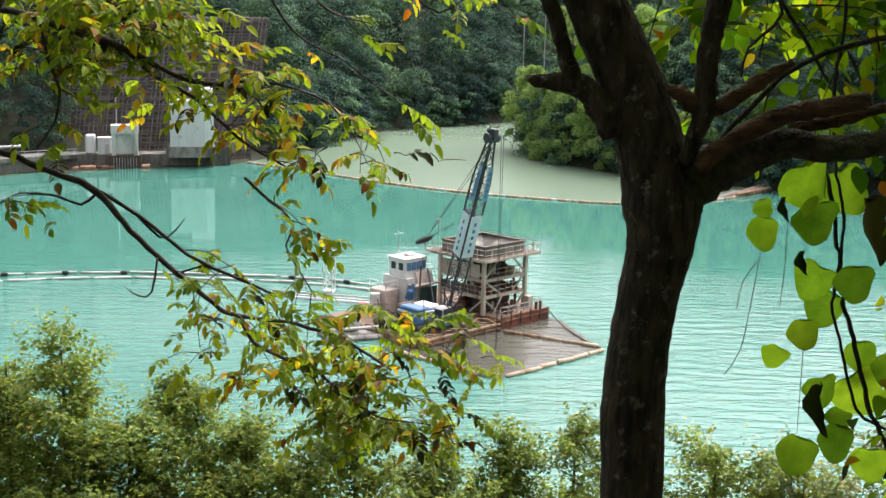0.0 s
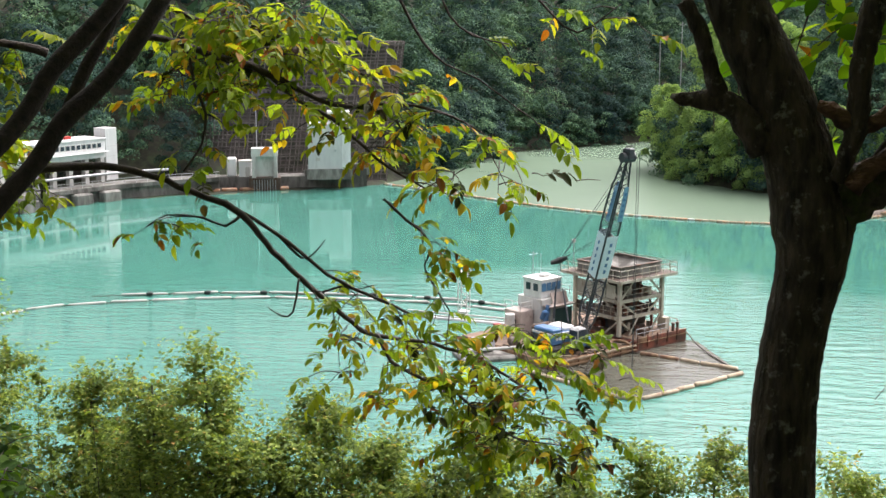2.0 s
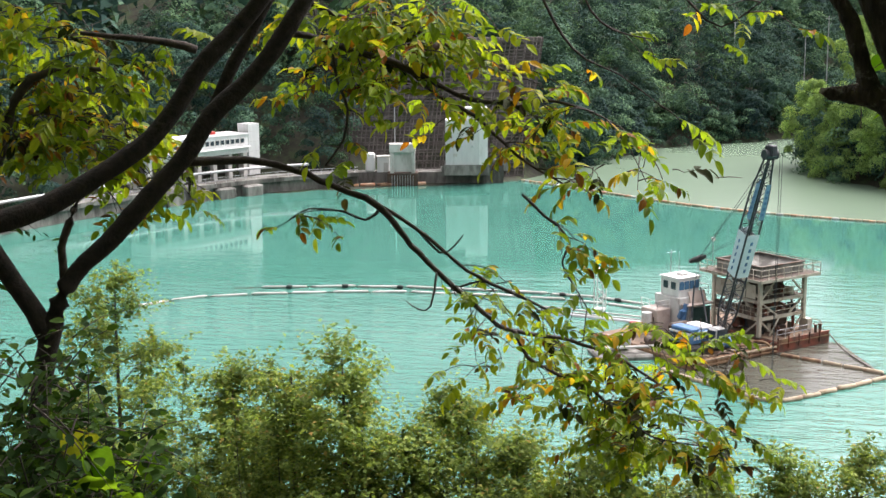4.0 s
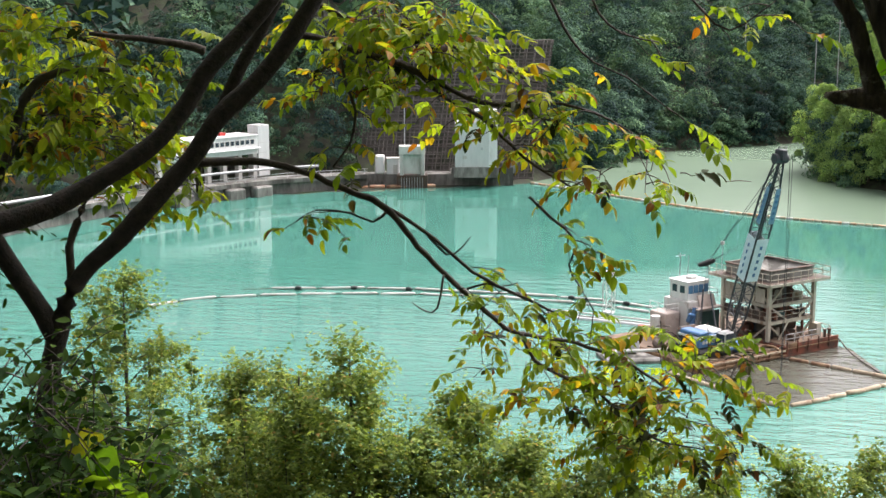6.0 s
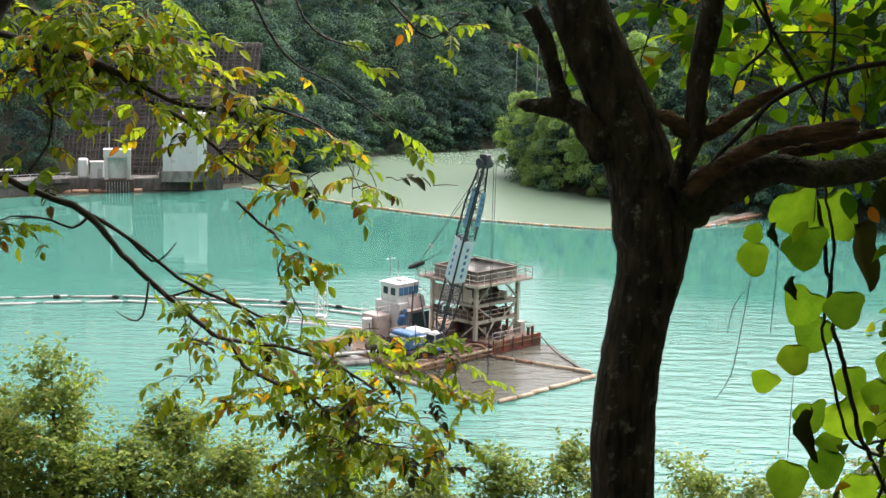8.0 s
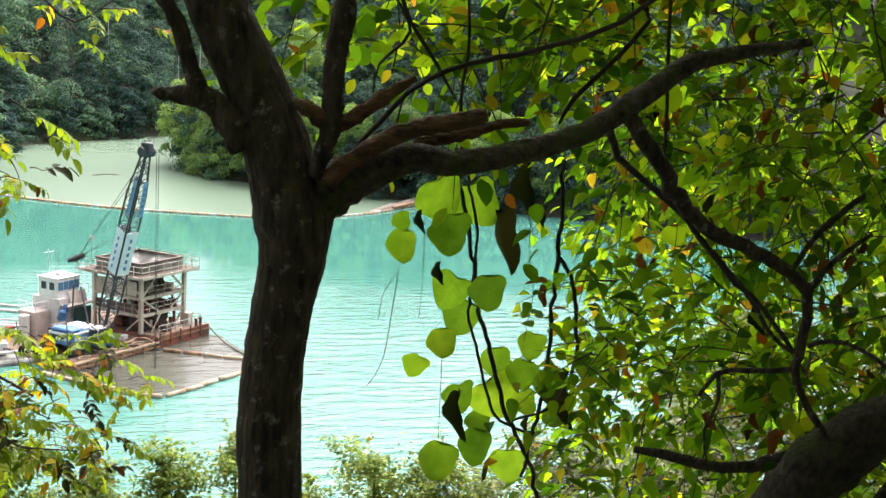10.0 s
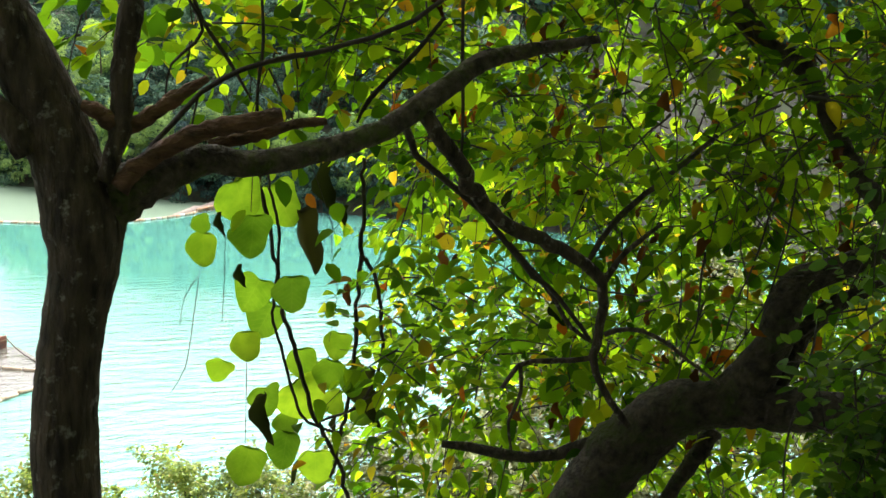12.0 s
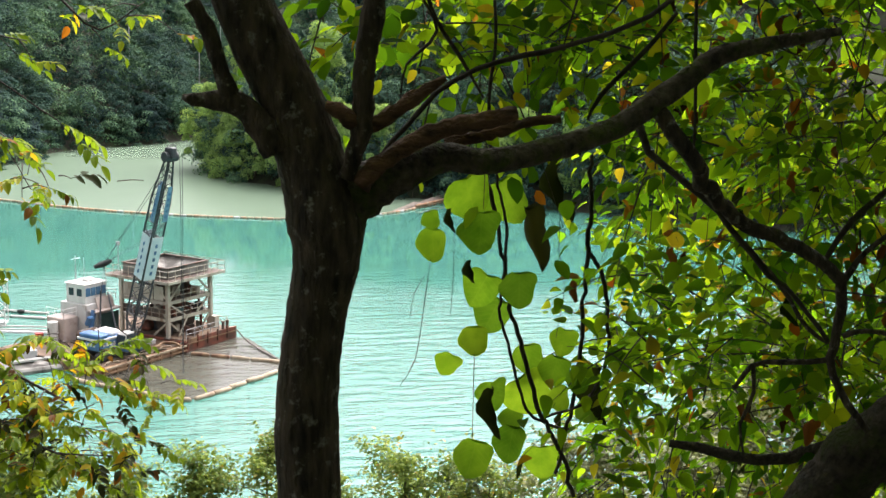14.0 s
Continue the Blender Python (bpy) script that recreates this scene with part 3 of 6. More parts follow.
def dam():
    """The curved weir: wall, piers with their noses, deck and rails."""
    ob = thing("dam", "weathered grey concrete dam with piers, a deck and pipe rails", "dam")
    S = spline(DAM, 2.0)
    V, F = [], []
    for i, p in enumerate(S):
        d = S[min(i + 1, len(S) - 1)] - S[max(i - 1, 0)]
        n = np.array([-d[1], d[0]]) / np.hypot(*d)      # away from the lake
        for off, z in ((0.0, -3.0), (0.3, 2.2), (-0.5, 2.2), (-0.5, 3.0), (5.5, 3.0), (5.5, -3.0)):
            q = p + n * off
            V.append((q[0], q[1], z))
    for i in range(len(S) - 1):
        for k in range(5):
            a = i * 6 + k
            F.append((a, a + 1, a + 7, a + 6))
    F += [(5, 4, 3, 2, 1, 0), tuple(len(V) - 6 + k for k in range(6))]
    piece("wall", mesh_of("dam_wall", V, F, CONCRETE), ob)
    rail = bmesh.new()
    for z in (3.55, 4.1):
        for a, b in zip(S[:-1], S[1:]):
            bar((*a, z), (*b, z), 0.05, rail, 5)
    part("handrail", rail, GALV, ob)
    line = []
    for a, b in zip(S[:-1:4], S[1::4]):
        n = np.array([a[1] - b[1], b[0] - a[0]]) / np.hypot(*(b - a)) * 2.6
        line.append((a[0] + n[0], a[1] + n[1], 4.9, 0.28))
    limb("walkway_pipe", line, GALV, ob, "pale grey pipe above the deck", seg=8, step=2.0, rough=0)
    post = bmesh.new()
    bar((0, 0, 3.0), (0, 0, 4.1), 0.045, post, 5)
    pm = bpy.data.meshes.new("post")
    post.to_mesh(pm)
    post.free()
    pm.materials.append(GALV)
    for x, y, a in along(DAM, 2.4):
        piece("rail_post", pm, ob, pose(x, y, 0, 0, 0, a))
    nose = bmesh.new()
    box((4.0, 3.4, 5.1), (0, 0, -3.0), bevel=0.3, bm=nose)
    nm = bpy.data.meshes.new("pier")
    nose.to_mesh(nm)
    nose.free()
    nm.materials.append(CONCRETE)
    for x, y, a in along(DAM[2:5], 6.3):
        piece("pier", nm, ob, pose(x, y, 0, 0, 0, a))


dam()


def hall():
    """The gate hall on columns over the dam: a long upper floor with a strip of windows, and a stair tower at its end."""
    a, b = Vector((-108.0, 225.0)), Vector((-96.4, 248.0))
    d = b - a
    L, ang = d.length, math.degrees(math.atan2(d.y, d.x))
    ob = thing("gate_hall", "long white gate hall on columns with a strip of windows", "building", (a.x, a.y, 0), ang)
    part("upper_floor", box((L, 6.0, 3.6), (L / 2, 0, 7.9)), WHITE_WALL, ob)
    part("roof_edge", box((L + 0.5, 6.5, 0.35), (L / 2, 0, 11.5), bevel=0.05), WHITE_WALL, ob)
    part("canopy", box((L, 1.0, 0.25), (L / 2, -3.5, 9.0), bevel=0.05), WHITE_WALL, ob, "thin white ledge")
    t = part("stair_tower", box((3.0, 3.2, 10.4), (L + 1.55, -1.45, 3.2)), WHITE_WALL, ob)
    for z in (6, 8, 10, 12):
        part("joint", box((3.06, 3.26, 0.06), (L + 1.55, -1.45, z), bevel=0), GREY_WALL, t)
    n = 18
    for i in range(n):
        x = 1.0 + (L - 2) * (i + 0.5) / n
        w = part("window", box((1.0, 0.16, 1.0), (x, -3.05, 9.9), bevel=0.02), GREY_WALL, ob)
        part("pane", box((0.84, 0.1, 0.84), (x, -3.12, 9.98), bevel=0.01), GLASS, w)
    for i in range(7):
        x = 0.8 + (L - 1.6) * i / 6
        for y in (-2.4, 2.4):
            part("column", box((1.0, 1.0, 5.2), (x, y, 2.7), bevel=0.06), GREY_WALL, ob)
    part("wall", box((L, 0.3, 4.9), (L / 2, 2.95, 3.0), bevel=0.02), CONCRETE, ob)
    part("roof_box", box((1.6, 1.2, 0.6), (L * 0.72, 0, 11.85)), RED, ob, "red roof hatch")


hall()


def slope_lattice():
    """The steep slope behind the dam, clad with a lattice of beams."""
    ob = thing("retaining_slope", "steep mortar slope clad with brown lattice beams", "retaining wall", (-80.5, 264.5, 0), 14)
    W, Hh, back = 40.0, 30.0, 15.0
    bm = bmesh.new()
    vs = [bm.verts.new(p) for p in ((0, 0, -1), (W, 0, -1), (W + 6, back, Hh), (3, back, Hh), (0, 6, -1), (W, 6, -1), (W + 6, back + 5, Hh), (3, back + 5, Hh))]
    for f in ((0, 1, 2, 3), (7, 6, 5, 4), (0, 4, 5, 1), (1, 5, 6, 2), (2, 6, 7, 3), (3, 7, 4, 0)):
        bm.faces.new([vs[i] for i in f])
    part("slab", bm, ROCK, ob)
    P = lambda u, v: Vector((u * (W + 3 * v) + 3 * v, back * v - 0.25, -1 + (Hh + 1) * v))
    for i in range(40):
        v = (i + 0.5 + 0.22 * sin(i * 2.7)) / 40
        part("beam", beam(P(0, v), P(1, v + 0.006 * sin(i * 1.9)), 0.34, 0.26), LATTICE, ob)
    for i in range(44):
        u = (i + 0.5 + 0.2 * sin(i * 3.1)) / 44
        part("rib", beam(P(u, 0), P(u + 0.006 * sin(i * 2.3), 1), 0.16, 0.34), LATTICE, ob)


slope_lattice()


def intake_huts():
    ob = thing("gate_house", "pale square gate house with a recessed shutter", "gate house", (-65.0, 260.6, 0), 12)
    for x in (-2.2, 2.2):
        part("pillar", box((0.8, 3.0, 8.0), (x, 0, 0)), GREY_WALL, ob)
    part("head", box((5.4, 3.2, 1.7), (0, 0, 7.0)), GREY_WALL, ob)
    part("shutter", box((3.6, 0.6, 4.2), (0, -0.4, 2.8)), GREY_WALL, ob, "flat pale grey shutter")
    part("base", box((6.4, 4.0, 2.6), (0, 0.4, 0)), DIRTY, ob, "dark wet concrete base")
    for i in range(9):
        part("rack_bar", bar((-2.2 + i * 0.55, -1.75, 0), (-2.2 + i * 0.55, -1.65, 2.2), 0.06), GALV, ob)
    ob = thing("control_cabin", "small white box cabin beside the gate house", "cabin", (-69.8, 263.2, 2.4), 12)
    part("body", box((2.6, 2.4, 3.2)), WHITE_WALL, ob)
    part("roof", box((2.9, 2.7, 0.2), (0, 0, 3.2)), GREY_WALL, ob)
    part("door", box((0.9, 0.1, 2.0), (0.5, -1.22, 0.05), bevel=0.01), GREY_WALL, ob)
    ob = thing("water_tank", "small white round-edged tank on the dam platform", "tank", (-72.6, 262.8, 2.4), 12)
    part("body", box((2.0, 2.0, 4.0), bevel=0.3), WHITE_WALL, ob)
    ob = thing("service_platform", "grey concrete platform with walls along the water", "platform", (-60, 262.2, 0), 12)
    part("slab", box((32, 6.0, 2.6), (0, 4.8, -0.2)), CONCRETE, ob)
    part("parapet", box((13, 0.4, 1.4), (9.5, 2.0, 2.4)), CONCRETE, ob)
    part("side_wall", box((8, 1.2, 2.4), (13, 3.6, 2.4)), CONCRETE, ob)
    for i in range(7):
        part("cabinet", box((0.9, 0.7, 1.1 + 0.35 * (i % 3)), (3.2 + i * 1.25, 3.0, 2.4)), (GREY_WALL, DIRTY, GALV)[i % 3], ob)
    ob = thing("lamp_mast", "slim grey mast on the dam platform", "mast", (-67.6, 264.5, 2.4))
    part("pole", bar((0, 0, 0), (0, 0, 14.5), 0.16, r2=0.09), GALV, ob)
    part("lamp_head", box((0.9, 0.3, 0.2), (0.3, 0, 14.5)), GALV, ob)
    ob = thing("valve_house", "tall windowless white valve house with a stepped roof", "building", (-52.3, 265.2, 0), 12)
    part("body", box((8.8, 6.5, 9.4), (0, 0, 4.2)), WHITE_WALL, ob)
    part("penthouse", box((4.6, 4.5, 2.4), (2.0, 0.3, 13.6)), WHITE_WALL, ob)
    part("plinth", box((9.4, 7.2, 2.2), (0, 0, 2.1)), CONCRETE, ob)
    part("pilaster", box((1.6, 0.25, 9.3), (3.4, -3.3, 4.25)), WHITE_WALL, ob)
    part("wall_lamp", bar((1.2, -3.3, 8.2), (1.2, -3.75, 8.1), 0.22), GALV, ob)
    part("vent", box((0.8, 0.12, 0.6), (-2.4, -3.3, 6.0), bevel=0.02), GREY_WALL, ob)


intake_huts()


def utility_pole(x, y, z, h):
    ob = thing("utility_pole", "slim grey utility pole among the trees", "utility pole", (x, y, z), group="poles on the hillside")
    part("pole", bar((0, 0, 0), (0, 0, h), 0.2, r2=0.13), GALV, ob)
    part("crossarm", beam((-0.9, 0, h - 0.8), (0.9, 0, h - 0.8), 0.12, 0.12), GALV, ob)


for x, y, top in ((-20.6, 394.5, 22.8), (23.2, 394.3, 28.8), (29.5, 394, 34.0), (3.0, 396, 33.0)):
    g = float(ground_height([(x, y)])[0])
    utility_pole(x, y, g - 0.5, max(4.0, top - g + 0.5))

wires = thing("power_line", "thin dark power cables sagging across the hillside", "power line")
for a, b in [((-140.11, 182.36, 18.56), (-87.07, 239.63, 46.84)), ((-139.53, 182.81, 17.26), (-86.08, 239.99, 45.89)), ((-131.54, 188.63, 12.8), (-78.06, 242.71, 35.45)), ((-131.58, 188.61, 12.07), (-78.09, 242.7, 34.03))]:
    m = [(p + q) / 2 for p, q in zip(a, b)]
    limb("cable", [(*a, 0.04), (m[0], m[1], m[2] - 0.8, 0.04), (*b, 0.04)], ROPE, wires, seg=4, step=4.0, rough=0)

# ---- the dredging platform; x runs along its front edge, y across it ----
PLAT = ((12.05, 140.5, 0), 45)
DECK_Z = 1.2


def rails(parent, pts, z, h=1.05, r=0.035, material=BEIGE, mids=(0.5,), gap=1.2):
    """Handrails along a line of (x, y): rails as one part a run, posts one by one."""
    for (x0, y0), (x1, y1) in zip(pts[:-1], pts[1:]):
        bm = bmesh.new()
        for q in (1.0, *mids):
            bar((x0, y0, z + h * q), (x1, y1, z + h * q), r, bm, 5)
        part("handrail", bm, material, parent)
        n = max(1, round(math.hypot(x1 - x0, y1 - y0) / gap))
        for i in range(n + 1):
            x, y = x0 + (x1 - x0) * i / n, y0 + (y1 - y0) * i / n
            part("rail_post", bar((x, y, z), (x, y, z + h), r, seg=5), material, parent)


def platform():
    ob = thing("barge", "flat rust-red and ochre work barge with a muddy deck", "barge", *PLAT)
    part("hull", box((8.2, 15.0, 1.9), (-4.1, 7.5, -0.75), bevel=0.1), RUST, ob)
    part("hull", box((12.0, 14.6, 1.6), (-14.25, 7.5, -0.75), bevel=0.1), OCHRE, ob)
    part("deck_plate", box((7.9, 14.6, 0.06), (-4.1, 7.5, 1.16), bevel=0), DECK, ob)
    part("deck_plate", box((11.7, 14.2, 0.06), (-14.25, 7.5, 0.86), bevel=0), DECK, ob)
    for i in range(5):
        x = -8.0 + i * 1.58
        part("bulwark_panel", box((1.5, 0.1, 0.4), (x + 0.75, -0.02, 1.0), bevel=0.02), RUST if i else OCHRE, ob)
        part("stiffener", box((0.1, 0.16, 1.3), (x, -0.06, 0.35), bevel=0.02), RUST, ob)
    for i in range(8):
        part("fender", box((0.16, 0.22, 0.9), (-19.8 + i * 1.55, -0.02, -0.1), bevel=0.03), OCHRE, ob)
    part("rubbing_strake", beam((-20, -0.05, 0.75), (-8.2, -0.05, 0.75), 0.16, 0.18), FLOAT_TAN, ob)
    part("rubbing_strake", beam((-20, -0.1, 0.3), (-8.2, -0.1, 0.3), 0.14, 0.14), OCHRE, ob)
    part("rubbing_strake", beam((-8.2, -0.07, 0.9), (0, -0.07, 0.9), 0.1, 0.1), OCHRE, ob)
    for x in (-1.6, -0.9):
        b = part("bollard", bar((x, 0.6, 1.2), (x, 0.6, 2.0), 0.17, seg=10), DIRTY, ob)
        part("cap", bar((x, 0.6, 2.0), (x, 0.6, 2.1), 0.24, seg=10), DIRTY, b)
    rails(ob, [(-7.4, 0.7), (-2.2, 0.7)], 1.2, 1.0, 0.04, GALV)
    rails(ob, [(-0.2, 1.2), (-0.2, 14.6)], 1.2, 1.0, 0.04, BEIGE)
    part("deck_winch", box((1.1, 0.8, 0.7), (-5.4, 1.5, 1.2), bevel=0.1), DIRTY, ob)
    part("white_crate", box((0.8, 0.6, 0.55), (-10.2, 3.0, 0.9), bevel=0.08), FLOAT_WHITE, ob)
    part("deck_locker", box((0.7, 1.2, 1.3), (-1.4, 2.2, 1.2), bevel=0.03), BEIGE, ob)
    rng = np.random.default_rng(8)
    for i in range(9):
        x, y = -19 + i * 1.25, 0.6 + 0.5 * sin(i * 2.1)
        limb("mooring_rope", [(x, y, 1.02, 0.09), (x + 0.7, y + 0.35, 1.04, 0.09), (x + 1.6, y - 0.1, 1.0, 0.09)], ROPE if i % 3 else FLOAT_TAN, ob, seg=6, step=0.2)
    limb("hose", [(-13, 1.5, 1.1, 0.14), (-11.6, 0.9, 1.25, 0.14), (-10.2, 1.4, 1.3, 0.14), (-9.4, 0.6, 1.25, 0.14), (-9.0, 0.1, 0.9, 0.14)], OCHRE, ob, "rusty hose", seg=8, step=0.2)


platform()


def tower():
    """The screening tower: four posts, three floors with braces and rails, machines inside, a walkway and an open hopper on top."""
    ob = thing("screening_tower", "weathered beige steel screening tower with an open hopper", "tower", *PLAT)
    x0, x1, y0, y1 = -8.2, -1.5, 2.5, 9.2
    for x, y in ((x0, y0), (x1, y0), (x0, y1), (x1, y1)):
        p = part("post", box((0.42, 0.42, 6.4), (x, y, DECK_Z - 0.1), bevel=0.04), BEIGE, ob)
        part("base_plate", box((0.75, 0.75, 0.08), (x, y, DECK_Z - 0.05), bevel=0.01), DIRTY, p)
    for z in (3.1, 4.95, 7.2):
        for a, b in (((x0, y0), (x1, y0)), ((x0, y1), (x1, y1)), ((x0, y0), (x0, y1)), ((x1, y0), (x1, y1))):
            part("floor_beam", beam((*a, z), (*b, z), 0.24, 0.34), BEIGE, ob)
    for z in (3.25, 5.1):
        part("grating", box((6.4, 6.4, 0.07), (-4.85, 5.85, z), bevel=0), DIRTY, ob)
    # knee braces and diagonals on the open faces
    xm, ym = (x0 + x1) / 2, (y0 + y1) / 2
    for a, b in (((x0, y0, 3.0), (x0 + 2.2, y0, 1.25)), ((x1, y0, 3.0), (x1 - 1.6, y0, 1.3)), ((x0, y0, 5.0), (x0 + 2.0, y0, 6.9)), ((x1, y0, 5.2), (x1 - 2.1, y0, 7.1)),
                 ((x0, y0, 5.0), (x0 + 2.6, y0, 3.3)), ((x1, y0, 5.0), (x1 - 2.2, y0, 3.3)), ((x0, y0, 5.2), (x0, y0 + 2.2, 7.1)), ((x0, y1, 5.2), (x0, y1 - 2.2, 7.1)),
                 ((x0, y0, 3.2), (x0, y0 + 2.2, 4.9)), ((x0, y0, 3.0), (x0, y0 + 2.0, 1.3)), ((x0, y1, 3.0), (x0, y1 - 2.0, 1.3)), ((x0, y1, 3.3), (x0, y1 - 2.2, 4.9)),
                 ((x1, y0, 7.0), (x1 + 1.0, y0 - 0.7, 7.45)), ((x0, y0, 6.9), (x0 - 1.0, y0 - 0.9, 7.45)), ((x0, y1, 6.9), (x0 - 1.0, y1 + 0.9, 7.45))):
        part("brace", beam(a, b, 0.17, 0.17), BEIGE, ob)
    for x, z, w in ((x0 - 0.06, 5.2, 1.5), (x0 - 0.06, 3.4, 0.9)):
        for i in range(4):
            part("side_panel", box((0.06, 1.35, w), (x, y0 + 1.25 + i * 1.5, z), bevel=0.01), BEIGE if z > 4 else DIRTY, ob)
    rails(ob, [(x0, y0 - 0.15), (x1, y0 - 0.15)], 3.3, 1.0, 0.035)
    rails(ob, [(x0 - 0.15, y1), (x0 - 0.15, y0)], 3.3, 1.0, 0.035)
    rails(ob, [(x0, y0 - 0.15), (x1, y0 - 0.15)], 5.15, 1.0, 0.035)
    # machines
    part("screen_box", box((4.4, 3.6, 1.5), (-4.8, 6.2, 5.3), bevel=0.1, tilt=(8, 0)), DIRTY, ob)
    part("chute", box((2.0, 2.2, 1.9), (-4.2, 5.2, 3.35), bevel=0.3), RUST, ob, "rusty brown chute")
    part("drum", bar((-6.9, 4.6, 2.2), (-2.6, 4.6, 2.2), 0.85, seg=16), DIRTY, ob)
    part("motor", bar((-6.4, 3.4, 3.75), (-5.2, 3.4, 3.75), 0.32, seg=12), TEAL, ob)
    part("pump", box((1.4, 1.2, 1.1), (-6.6, 6.9, 1.2), bevel=0.25), RUST, ob)
    part("pump", box((1.6, 1.3, 1.4), (-3.0, 6.9, 1.2), bevel=0.25), DIRTY, ob)
    for i in range(4):
        part("conveyor_roller", bar((-6.3 + i * 1.2, 3.2, 3.5), (-6.3 + i * 1.2, 8.0, 4.6), 0.14, seg=8), RUST, ob)
    rng = np.random.default_rng(6)
    for i in range(26):
        z = (1.25, 3.35, 5.2)[i % 3]
        s = rng.uniform(0.3, 1.0, 3)
        part("fitting", box(tuple(s), (rng.uniform(x0 + 0.7, x1 - 0.7), rng.uniform(y0 + 0.3, y0 + 3.8), z), rng.uniform(0, 90), 0.06), (DIRTY, RUST, BEIGE, CRANE_DARK)[i % 4], ob)
    for i in range(7):
        a = (x0 + 0.6 + i * 0.85, y0 + 0.5 + (i % 3) * 0.6, 1.3)
        part("pipe", bar(a, (a[0] + rng.uniform(-0.8, 0.8), a[1] + 0.4, rng.uniform(3, 7)), 0.09, seg=8), (RUST, DIRTY, BEIGE)[i % 3], ob)
    part("ladder_rail", beam((x0 + 1.3, y0 - 0.3, 1.2), (x0 + 2.8, y0 - 0.3, 3.3), 0.08, 0.2), BEIGE, ob)
    limb("pipe", [(-2.4, 3.0, 1.3, 0.13), (-2.5, 3.1, 3.6, 0.13), (-3.0, 3.3, 5.4, 0.13), (-4.0, 4.0, 6.6, 0.13)], RUST, ob, seg=8, step=0.3, rough=0)
    # walkway
    w = 1.15
    part("walkway", box((x1 - x0 + 2 * w, y1 - y0 + 2 * w, 0.12), (xm, ym, 7.42), bevel=0.02), DIRTY, ob)
    for a, b in (((x0 - w, y0 - w), (x1 + w, y0 - w)), ((x0 - w, y0 - w), (x0 - w, y1 + w)), ((x1 + w, y0 - w), (x1 + w, y1 + w)), ((x0 - w, y1 + w), (x1 + w, y1 + w))):
        part("edge_beam", beam((*a, 7.4), (*b, 7.4), 0.14, 0.28), BEIGE, ob)
    rails(ob, [(x0 - w, y1 + w), (x0 - w, y0 - w), (x1 + w, y0 - w), (x1 + w, y1 + w)], 7.5, 1.15, 0.04)
    # hopper: four plates with a rim, sloping inner plates and a grid
    hx0, hx1, hy0, hy1 = x0 + 0.15, x1 - 0.15, y0 + 0.15, y1 - 0.15
    for c, s in (((xm, hy0), (hx1 - hx0, 0.14, 1.15)), ((xm, hy1), (hx1 - hx0, 0.14, 1.15)), ((hx0, ym), (0.14, hy1 - hy0 - 0.14, 1.15)), ((hx1, ym), (0.14, hy1 - hy0 - 0.14, 1.15))):
        part("hopper_plate", box(s, (*c, 7.5), bevel=0.02), CONCRETE, ob)
        part("hopper_rim", box((s[0] + 0.25, s[1] + 0.25, 0.12), (*c, 8.65), bevel=0.02), DIRTY, ob)
    bm = bmesh.new()
    top = [bm.verts.new((x, y, 8.5)) for x, y in ((hx0, hy0), (hx1, hy0), (hx1, hy1), (hx0, hy1))]
    low = [bm.verts.new((xm + (x - xm) * 0.45, ym + (y - ym) * 0.45, 7.6)) for x, y in ((hx0, hy0), (hx1, hy0), (hx1, hy1), (hx0, hy1))]
    for i in range(4):
        bm.faces.new((top[i], top[(i + 1) % 4], low[(i + 1) % 4], low[i]))
    bm.faces.new(low)
    part("hopper_funnel", bm, CONCRETE, ob, "worn pale inner plates of the hopper")
    for x, y in ((x0 + 0.2, y1 + 0.6), (x1 - 0.8, y1 + 0.4)):
        f = part("floodlight_pole", bar((x, y, 7.5), (x, y, 10.6), 0.05), GALV, ob)
        part("floodlight", box((0.45, 0.3, 0.4), (x, y, 10.5), bevel=0.05), FLOAT_WHITE, f, "small white floodlight")


tower()


